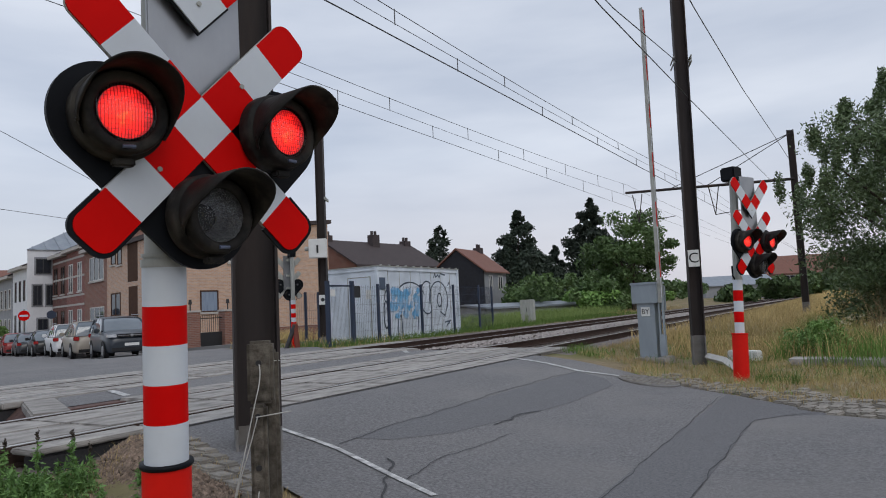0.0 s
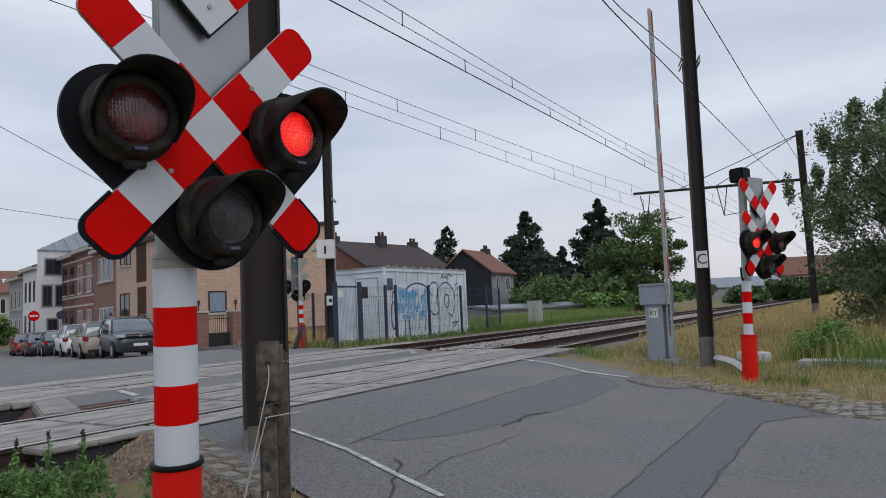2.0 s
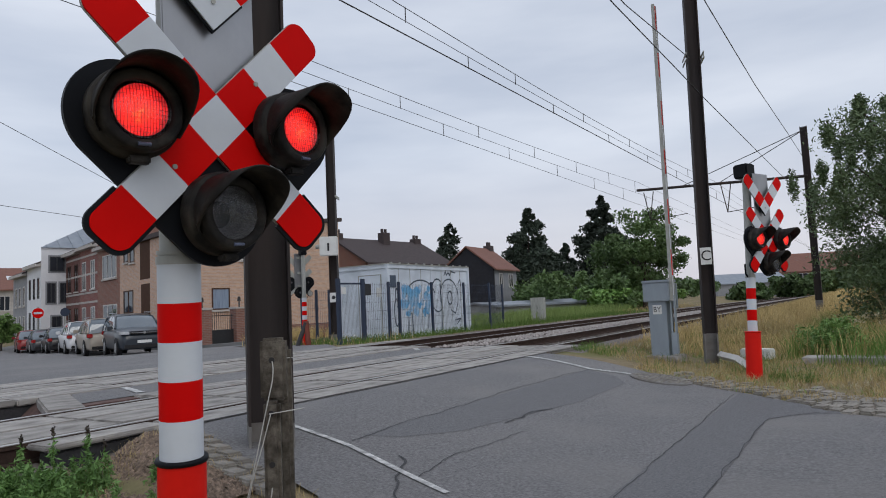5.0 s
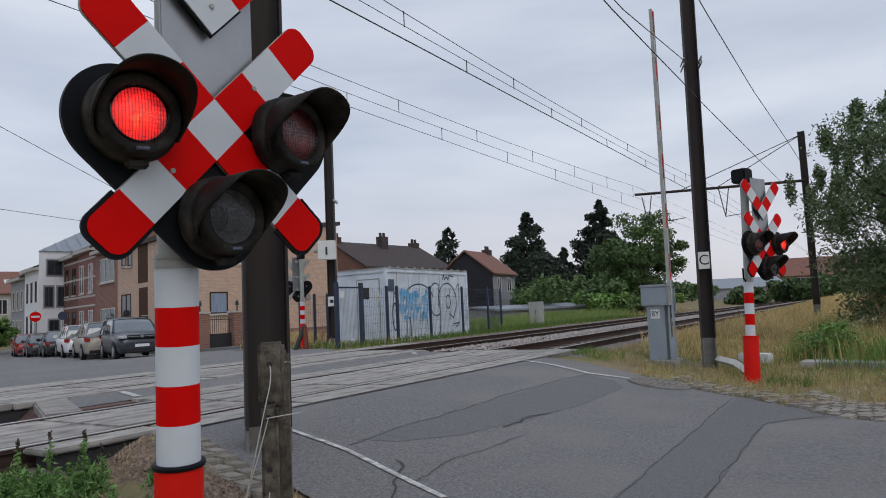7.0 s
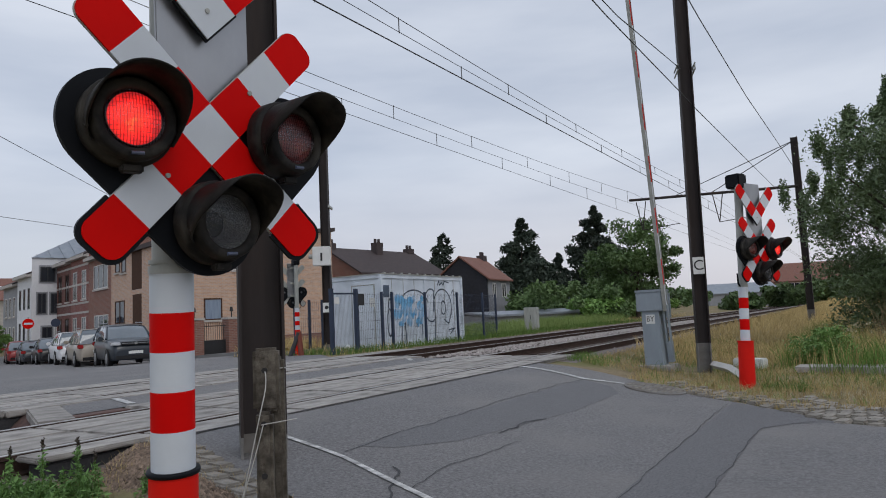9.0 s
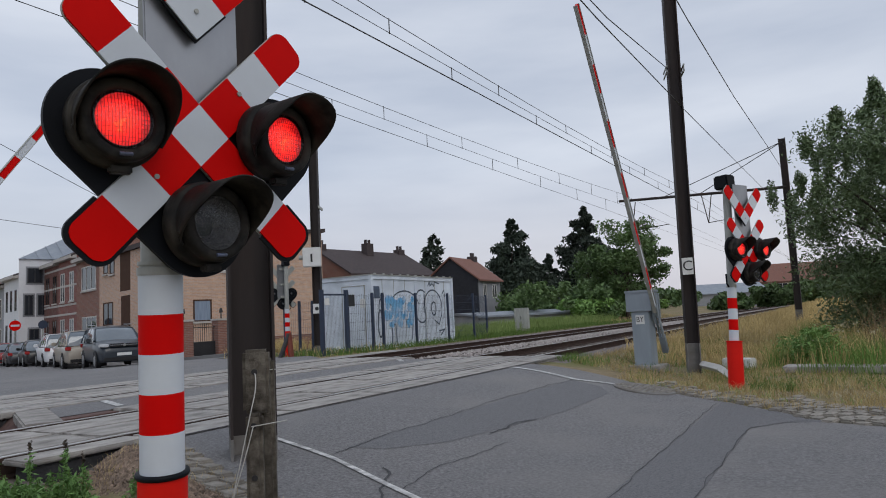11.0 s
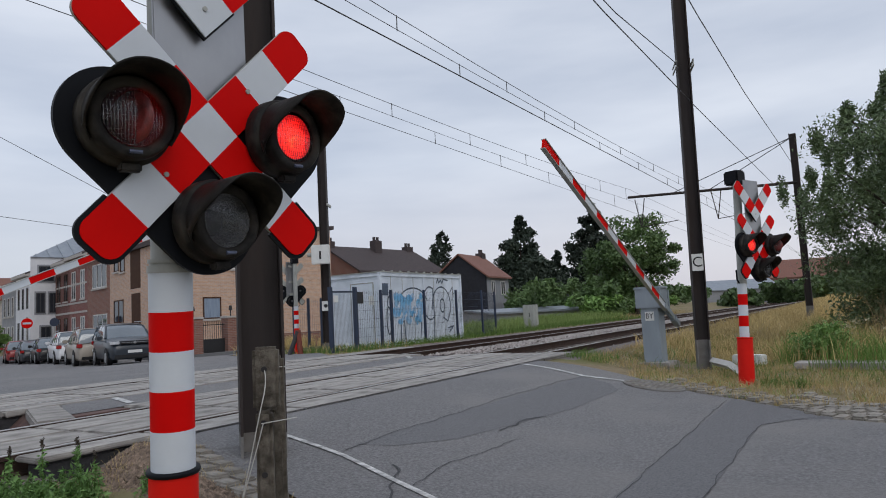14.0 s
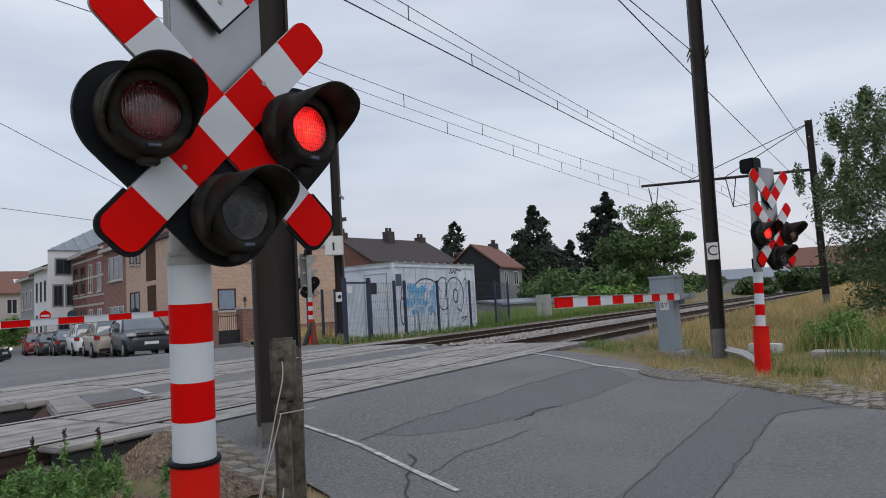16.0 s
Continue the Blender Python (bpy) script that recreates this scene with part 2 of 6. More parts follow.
PANE = mat("window glass", (0.03, 0.035, 0.045), None, 1, 0.06, bump=0)
CURTAIN = mat("curtained window", (0.25, 0.32, 0.42), (0.15, 0.2, 0.28), 3, 0.15, bump=0, stretch=(8, 8, 0.4))
FRAMEW = mat("white window frame", (0.65, 0.64, 0.62), None, 4, 0.5, bump=0)
FRAMEB = mat("brown window frame", (0.085, 0.045, 0.03), None, 4, 0.75, bump=0, spec=0.1)
FRAMED = mat("anthracite window frame", (0.03, 0.034, 0.04), None, 4, 0.5, bump=0)
BAND = mat("pale stone band", (0.5, 0.47, 0.44), None, 4, 0.8, bump=0.1)
TYRE = mat("tyre rubber", (0.018, 0.018, 0.02), None, 8, 0.85)
RIM = mat("alloy rim", (0.45, 0.46, 0.47), None, 8, 0.3, metal=0.8, bump=0)
# Grey-blue base of the car glass stands in for reflected sky.
CARGLASS = mat("car glass", (0.16, 0.19, 0.22), (0.11, 0.135, 0.16), 1, 0.06, metal=0.1, bump=0, coat=0.5)
LIGHTGLASS = mat("headlamp glass", (0.6, 0.62, 0.65), (0.4, 0.42, 0.45), 9, 0.15, bump=0)
TAILRED = mat("tail lamp red", (0.4, 0.02, 0.02), None, 9, 0.2, bump=0)
HEADON = mat("lit headlamp", (0.9, 0.9, 0.9), None, 2, 0.3, bump=0, emit=((0.9, 0.95, 1.0), 1.6))
LENS = glass_mat("ribbed clear lens", (0.97, 0.95, 0.95), 0.978, 0.2)
RIBS = glass_mat("lens ribs", (0.5, 0.45, 0.45), 0.92, 0.25)
RIBSW = glass_mat("lens prisms", (0.75, 0.78, 0.8), 0.87, 0.3)
LATCH = mat("worn blue latch", (0.12, 0.15, 0.24), (0.05, 0.06, 0.1), 20, 0.35, bump=0)
REFLECTOR = mat("dull lamp reflector", (0.1, 0.1, 0.11), (0.03, 0.03, 0.035), 22, 0.35, metal=0.4, bump=0.3)
REDDULL = mat("unlit red filter", (0.26, 0.035, 0.035), (0.05, 0.018, 0.02), 16, 0.35, bump=0.2)
CLEARDULL = mat("unlit clear lamp", (0.14, 0.145, 0.155), (0.05, 0.052, 0.058), 60, 0.3, metal=0.3, bump=0.6)


def glow_mat():
    m = bpy.data.materials.new("lit red lamp")
    m.use_nodes = True
    n, l = m.node_tree.nodes, m.node_tree.links
    b = n["Principled BSDF"]
    t = n.new("ShaderNodeTexCoord")
    nz = n.new("ShaderNodeTexNoise")
    nz.inputs["Scale"].default_value, nz.inputs["Detail"].default_value = 38, 3
    l.new(t.outputs["Object"], nz.inputs["Vector"])
    r = n.new("ShaderNodeValToRGB")
    e = r.color_ramp.elements.new(0.5)
    e.color = (1.0, 0.012, 0.008, 1)
    e = r.color_ramp.elements.new(0.82)
    e.color = (1.0, 0.03, 0.012, 1)
    r.color_ramp.elements[0].position, r.color_ramp.elements[0].color = 0.16, (0.3, 0.004, 0.006, 1)
    r.color_ramp.elements[3].position, r.color_ramp.elements[3].color = 1.0, (1.0, 0.2, 0.05, 1)
    sh = n.new("ShaderNodeVectorMath")
    sh.operation = "ADD"
    sh.inputs[1].default_value = (0.008, 0, 0.006)
    l.new(t.outputs["Object"], sh.inputs[0])
    ln = n.new("ShaderNodeVectorMath")
    ln.operation = "LENGTH"
    l.new(sh.outputs[0], ln.inputs[0])
    mr = n.new("ShaderNodeMapRange")
    mr.inputs["From Min"].default_value, mr.inputs["From Max"].default_value = 0.03, 0.095
    mr.inputs["To Min"].default_value, mr.inputs["To Max"].default_value = 0.3, -0.42
    l.new(ln.outputs["Value"], mr.inputs["Value"])
    ad = n.new("ShaderNodeMath")
    ad.operation = "ADD"
    l.new(nz.outputs["Fac"], ad.inputs[0])
    l.new(mr.outputs[0], ad.inputs[1])
    l.new(ad.outputs[0], r.inputs[0])
    l.new(r.outputs[0], b.inputs["Emission Color"])
    b.inputs["Emission Strength"].default_value = 1.3
    b.inputs["Base Color"].default_value = (0.3, 0.01, 0.01, 1)
    return m


GLOW = glow_mat()


# ---- building helpers ----
def box(bm, x0, x1, y0, y1, z0, z1, bevel=0.0):
    v = [bm.verts.new(p) for p in ((x0, y0, z0), (x1, y0, z0), (x1, y1, z0), (x0, y1, z0), (x0, y0, z1), (x1, y0, z1), (x1, y1, z1), (x0, y1, z1))]
    f = [bm.faces.new([v[i] for i in q]) for q in ((0, 3, 2, 1), (4, 5, 6, 7), (0, 1, 5, 4), (1, 2, 6, 5), (2, 3, 7, 6), (3, 0, 4, 7))]
    if bevel:
        bmesh.ops.bevel(bm, geom=list({e for q in f for e in q.edges}), offset=bevel, segments=2, affect="EDGES")
    return bm


def tube(bm, p0, p1, r0, r1=None, n=16, cap=True):
    p0, p1 = Vector(p0), Vector(p1)
    r1 = r0 if r1 is None else r1
    q = (p1 - p0).to_track_quat("Z", "Y").to_matrix()
    a = [[bm.verts.new(p + q @ Vector((r * math.cos(i * 2 * math.pi / n), r * math.sin(i * 2 * math.pi / n), 0))) for i in range(n)] for p, r in ((p0, r0), (p1, r1))]
    for i in range(n):
        j = (i + 1) % n
        bm.faces.new((a[0][i], a[0][j], a[1][j], a[1][i])).smooth = n > 6
    if cap:
        bm.faces.new([bm.verts.new(v.co) for v in a[0][::-1]])
        bm.faces.new([bm.verts.new(v.co) for v in a[1]])
    return bm


def prism(bm, pts, depth, to=None):
    """A flat outline given in (x, z), thick along y from 0 to depth."""
    to = to or Matrix()
    a = [bm.verts.new(to @ Vector((x, 0, z))) for x, z in pts]
    b = [bm.verts.new(to @ Vector((x, depth, z))) for x, z in pts]
    n = len(pts)
    bm.faces.new(a)
    bm.faces.new(b[::-1])
    for i in range(n):
        bm.faces.new((a[i], b[i], b[(i + 1) % n], a[(i + 1) % n]))
    return bm


def lathe(bm, rings, n=28, to=None):
    """Rings of (radius, depth) about the y axis, open at both ends."""
    to = to or Matrix()
    prev = None
    for r, y in rings:
        cur = [bm.verts.new(to @ Vector((r * math.cos(i * 2 * math.pi / n), y, r * math.sin(i * 2 * math.pi / n)))) for i in range(n)]
        if prev:
            for i in range(n):
                bm.faces.new((prev[i], prev[(i + 1) % n], cur[(i + 1) % n], cur[i])).smooth = True
        prev = cur
    return bm


def disc(bm, r, y, n=28):
    bm.faces.new([bm.verts.new((r * math.cos(i * 2 * math.pi / n), y, r * math.sin(i * 2 * math.pi / n))) for i in range(n)])
    return bm


def data(name, bm, material):
    bmesh.ops.recalc_face_normals(bm, faces=bm.faces)
    me = bpy.data.meshes.new(name)
    bm.to_mesh(me)
    bm.free()
    me.materials.append(material)
    return me


def part(name, bm, material, parent, label="", at=None):
    ob = new(name, data(name, bm, material))
    ob.parent = parent
    if at is not None:
        ob.matrix_basis = at
    return tagged(ob, label)


def thing(name, label, category, m=None, group="", kind=""):
    ob = new(name)
    ob.empty_display_size = 0.1
    ob.matrix_basis = m or Matrix()
    return tagged(ob, label, category, group, kind)


def solid(name, bm, material, label, category, m=None, group="", kind=""):
    ob = new(name, data(name, bm, material))
    ob.matrix_basis = m or Matrix()
    return tagged(ob, label, category, group, kind)


def raw(name, verts, faces, material, label, category, kind="stuff", parent=None):
    me = bpy.data.meshes.new(name)
    me.from_pydata(verts, [], faces)
    me.materials.append(material)
    ob = new(name, me)
    if parent:
        ob.parent = parent
        return tagged(ob, label, kind=kind)
    return tagged(ob, label, category, kind=kind)


def sm(a, b, v):
    t = min(1.0, max(0.0, (v - a) / (b - a)))
    return t * t * (3 - 2 * t)


def zg(x, y):
    """Height of the ground."""
    w = sm(10.7, 12.2, x)
    z = 0.40 * sm(1.2 + 1.3 * w, 5.0 + 0.2 * w, y)
    z -= (0.12 * sm(11.5, 16, y) + 0.44 * sm(16, 31, y) + 0.3 * sm(31, 50, y)) * (1 - sm(24, 34, x))
    if 3.3 < y < 5.3:
        edge = lerp(LEFT, y)
        z -= 0.16 * (1 - sm(edge - 0.8, edge - 0.32, x)) * sm(3.3, 4.3, y) * (1 - sm(5.0, 5.3, y))
    z += 0.75 * sm(20, 75, x) * (1 - sm(3.0, 5, y)) + 0.5 * sm(30, 80, x) * sm(13, 18, y)
    return z


def lerp(tab, v):
    for (a, p), (b, q) in zip(tab, tab[1:]):
        if v <= b:
            return p + (q - p) * max(0, (v - a) / (b - a))
    return tab[-1][1]


LEFT = [(-14, -6), (-3, -0.5), (0, 1.2), (2.2, 2.5), (3, 3.2), (3.68, 3.3), (4.4, 3.55), (5, 3.75), (11.5, 4.2), (14, 4.6), (20, 6), (30, 9), (60, 19)]
RIGHT = [(-14, 7.8), (-0.6, 7.9), (-0.13, 8.03), (0.46, 8.23), (0.76, 8.77), (1.47, 9.5), (2.23, 9.85), (3.03, 10.35), (3.72, 10.65), (5, 11.1), (5.01, 12.7), (11.5, 13.2), (14, 15.6), (16, 16.2), (19, 16.4), (20.5, 18.6), (24, 19.0), (60, 30.2)]


# ---- ground, road and tracks ----
def ground():
    ax = [-400, -200, -100, -60, -40, -25] + [-18 + i for i in range(8)] + [-10 + 0.5 * i for i in range(101)] + [41 + 2 * i for i in range(30)] + [110, 140, 200, 300, 500, 900, 2500]
    ay = [-900, -300, -120, -60, -40, -25] + [-18 + i for i in range(8)] + [-10 + 0.5 * i for i in range(29)] + [4.6, 5.0, 5.1, 7.4, 7.5, 8.8, 8.9, 11.3, 11.4, 12] + [12.5 + 0.5 * i for i in range(60)] + [43, 46, 50, 55, 60, 80, 120, 200, 400, 900, 2500]
    me = bpy.data.meshes.new("ground")
    vs = []
    for y in ay:
        for x in ax:
            z = zg(x, y) + 0.02 * noise.noise((x * 0.9, y * 0.9, 0)) - 0.015
            if 5.05 < y < 7.45 or 8.85 < y < 11.35:
                z -= 0.3
            elif 7.45 < y < 8.85 and not 4.4 < x < 12.6:
                z -= 0.12 if x > 5 else 0.42
            vs.append((x, y, z))
    n = len(ax)
    fs = [(j * n + i, j * n + i + 1, (j + 1) * n + i + 1, (j + 1) * n + i) for j in range(len(ay) - 1) for i in range(n - 1)]
    me.from_pydata(vs, [], fs)
    for m in (EARTH, FIELD, BALLBED, BROWNPIT):
        me.materials.append(m)
    for p in me.polygons:
        c = p.center
        p.use_smooth = True
        if 4.6 < c.y < 12.0 and (c.x > 12 or c.x < 5):
            p.material_index = 3 if c.x < 5 and c.y > 5 else 2
        elif c.x > 15 and c.y < 1.2 + 0.02 * c.x or c.x > 60 and c.y < 4:
            p.material_index = 1
    tagged(new("ground", me), "dry grassy ground with earth and ballast beside rails", "ground", kind="structure")


def strip(name, y0, y1, material, label, lift=0.012, step=0.25, cols=16, l=LEFT, r=RIGHT, category="road"):
    ys = [y0 + (y1 - y0) * i / max(1, round((y1 - y0) / step)) for i in range(max(1, round((y1 - y0) / step)) + 1)]
    vs = [(a, y, zg(a, y) + lift) for y in ys for a in [lerp(l, y) + (lerp(r, y) - lerp(l, y)) * i / cols for i in range(cols + 1)]]
    n = cols + 1
    fs = [(j * n + i, j * n + i + 1, (j + 1) * n + i + 1, (j + 1) * n + i) for j in range(len(ys) - 1) for i in range(cols)]
    return raw(name, vs, fs, material, label, category, "structure")


def ribbon(name, pts, width, material, label, category, lift=0.02, rough=0.0, kind="structure", sub=14):
    """A band on the ground along points (x, y, width factor)."""
    ps = []
    for (x0, y0), (x1, y1) in zip(pts, pts[1:]):
        for i in range(sub):
            t = i / sub
            ps.append(Vector((x0 + (x1 - x0) * t, y0 + (y1 - y0) * t)))
    ps.append(Vector(pts[-1]))
    vs = []
    for i, p in enumerate(ps):
        d = (ps[min(i + 1, len(ps) - 1)] - ps[max(i - 1, 0)]).normalized()
        nn = Vector((-d.y, d.x))
        if rough:
            p = p + nn * rough * (noise.noise((p.x * 2.3, p.y * 2.3, 3)) + 0.5 * noise.noise((p.x * 7, p.y * 7, 9)))
        w = width * (1 + (0.7 * noise.noise((p.x * 5, p.y * 5, 1)) if rough else 0.12 * noise.noise((p.x * 9, p.y * 9, 1)))) / 2
        for s in (-w, w):
            q = p + nn * s
            vs.append((q.x, q.y, zg(q.x, q.y) + lift))
    fs = [(2 * i, 2 * i + 1, 2 * i + 3, 2 * i + 2) for i in range(len(ps) - 1)]
    return raw(name, vs, fs, material, label, category, kind)


ground()
strip("road", -14, 4.96, ASPHALT, "worn grey asphalt road leading to the crossing")
strip("road", 11.45, 58, ASPHALT, "grey asphalt street beyond the crossing", cols=20)
strip("road", 7.6, 8.72, ASPHALT, "asphalt strip between the two tracks", l=[(7.4, 4.2), (8.8, 4.95)], r=[(7, 12.6), (9, 12.6)])
ribbon("road_marking", [(3.77, 2.42), (3.9, 2.86), (4.09, 3.47), (4.2, 4.12), (4.42, 4.92)], 0.052, WHITELINE, "worn white edge line on asphalt", "road marking", 0.02)
ribbon("road_marking", [(10.34, 4.92), (9.82, 3.9), (9.67, 3.59), (9.85, 3.02), (9.97, 2.65)], 0.1, WHITELINE, "white edge line beside the dry verge", "road marking", 0.02)
ribbon("road_marking", [(5.6, 8.7), (5.25, 7.8)], 0.1, WHITELINE, "short white line between the tracks", "road marking", 0.02)
ribbon("road_marking", [(12.5, 8.65), (11.9, 8.15)], 0.1, WHITELINE, "short white line between the tracks", "road marking", 0.02)
ribbon("road_crack", [(4.2, 3.56), (4.94, 3.62), (5.91, 3.62), (7.24, 3.66), (8.94, 3.64), (9.64, 3.57)], 0.009, TAR, "dark tarred seam across the asphalt", "crack", 0.017, 0.05)
ribbon("road_crack", [(9.3, 1.6), (8.4, 1.58), (7.73, 1.58), (6.4, 1.555), (5.38, 1.55), (4.73, 1.53), (3.2, 1.5)], 0.0085, TAR, "thin winding crack in the asphalt", "crack", 0.017, 0.035)
ribbon("road_crack", [(8.3, 0.45), (8.05, 0.75), (7.67, 1.0), (6.61, 1.04), (5.51, 1.04), (4.95, 1.03), (3.4, 1.0)], 0.009, TAR, "thin winding crack in the asphalt", "crack", 0.017, 0.035)
ribbon("road_crack", [(3.4, 2.55), (3.58, 2.66), (3.95, 2.9), (4.17, 3.11)], 0.018, TAR, "broken dark crack by the edge line", "crack", 0.019, 0.08)
ribbon("road_crack", [(5.75, 3.02), (6.1, 2.99), (6.45, 2.975), (6.7, 2.95)], 0.02, TAR, "broken patch edge", "crack", 0.019, 0.06)
ribbon("road_joint", [(3.8, 4.935), (8, 4.935), (12.9, 4.935)], 0.035, TAR, "dark joint along the crossing slabs", "joint", 0.022, 0.012)
strip("road_patch", 2.87, 3.62, PATCH, "darker repaired asphalt band", 0.0145, l=[(2.85, 7.6), (2.97, 5.9), (3.14, 5.1), (3.37, 4.6), (3.6, 4.4)], r=[(2.87, 9.0), (3.1, 9.4), (3.6, 9.62)], category="road patch")
strip("road_patch", 1.02, 1.56, PATCH, "smooth darker asphalt trench repair", 0.0145, l=[(1, 2.6), (1.6, 2.4)], r=[(1, 8.95), (1.3, 9.28), (1.6, 9.55)], category="road patch")
strip("road_patch", 0.3, 1.02, PATCH, "smooth darker asphalt wedge by the setts", 0.0142, l=[(0.3, 8.2), (0.45, 8.2), (0.8, 8.0), (1.02, 7.64)], r=[(0.3, 8.25), (0.5, 8.3), (0.76, 8.74), (1.02, 9.0)], category="road patch")
ribbon("road_crack", [(3.9, 2.72), (4.15, 2.75), (4.54, 2.81), (4.85, 2.79), (5.17, 2.75), (5.6, 2.76)], 0.007, TAR, "thin broken crack in the asphalt", "crack", 0.018, 0.05)


def rail(y):
    t = thing("rail", "rusty steel rail with a polished head", "rail", group="rails of the double track", kind="structure")
    bm = bmesh.new()
    prof = [(-0.07, 0.27), (0.07, 0.27), (0.07, 0.285), (0.012, 0.3), (0.012, 0.385), (0.036, 0.395), (0.036, 0.424), (-0.036, 0.424), (-0.036, 0.395), (-0.012, 0.385), (-0.012, 0.3), (-0.07, 0.285)]
    a, b = [[bm.verts.new((x, y + p, z)) for p, z in prof] for x in (-90, 320)]
    for i in range(12):
        j = (i + 1) % 12
        bm.faces.new((a[i], a[j], b[j], b[i]))
    part("rail_body", bm, RUSTY, t)
    bm = bmesh.new()
    box(bm, -90, 320, y - 0.03, y + 0.03, 0.424, 0.43)
    part("rail_head", bm, STEELTOP, t, "shiny worn rail head")


for yy in (5.52, 7.02, 9.27, 10.77):
    rail(yy)


# ---- the two light signals with crosses ----
def arm_outline(u0, u1, half, rounded, n=8):
    """Outline of a stretch of arm along u, with the far corners rounded."""
    if not rounded:
        return [(u0, -half), (u1, -half), (u1, half), (u0, half)]
    r = half * 0.62
    pts = [(u0, -half)]
    pts += [(u1 - r + r * math.sin(a), -half + r - r * math.cos(a)) for a in [i * math.pi / 2 / n for i in range(n + 1)]]
    pts += [(u1 - r + r * math.cos(a), half - r + r * math.sin(a)) for a in [i * math.pi / 2 / n for i in range(n + 1)]]
    return pts + [(u0, half)]


def arm(parent, cx, cz, ang, start, y, scheme):
    q = Matrix.Translation((cx, y, cz)) @ Matrix.Rotation(radians(-ang), 4, "Y")
    bounds = [0.08, 0.244, 0.4115, 0.585]
    bm = bmesh.new()
    prism(bm, arm_outline(start - 0.004, 0.587, 0.0815, True), 0.012, q @ Matrix.Translation((0, 0.008, 0)))
    a = part("cross_arm", bm, POLEGREY, parent, "backing plate of the cross arm")
    if ang > 180:
        bm = bmesh.new()
        prism(bm, arm_outline(0.43, 0.6, 0.094, True), 0.014, q @ Matrix.Translation((0, 0.0055, 0)))
        part("edge_guard", bm, BLACKP, a, "black rubber guard round the arm end")
    for i, c in enumerate(scheme):
        bm = bmesh.new()
        prism(bm, arm_outline(bounds[i], bounds[i + 1], 0.08, i == 2), 0.008, q)
        part("stripe", bm, c, a)


def lobe(r, tail, n=30, tail_dir=0.0):
    """A round board drawn out into a straight tail."""
    pts = [(r * math.cos(math.radians(90 + 180 * i / n)), r * math.sin(math.radians(90 + 180 * i / n))) for i in range(n + 1)] + [(tail, -r), (tail, r)]
    c, s = math.cos(tail_dir), math.sin(tail_dir)
    return [(x * c - z * s, x * s + z * c) for x, z in pts]


BLINK_PLATES = []


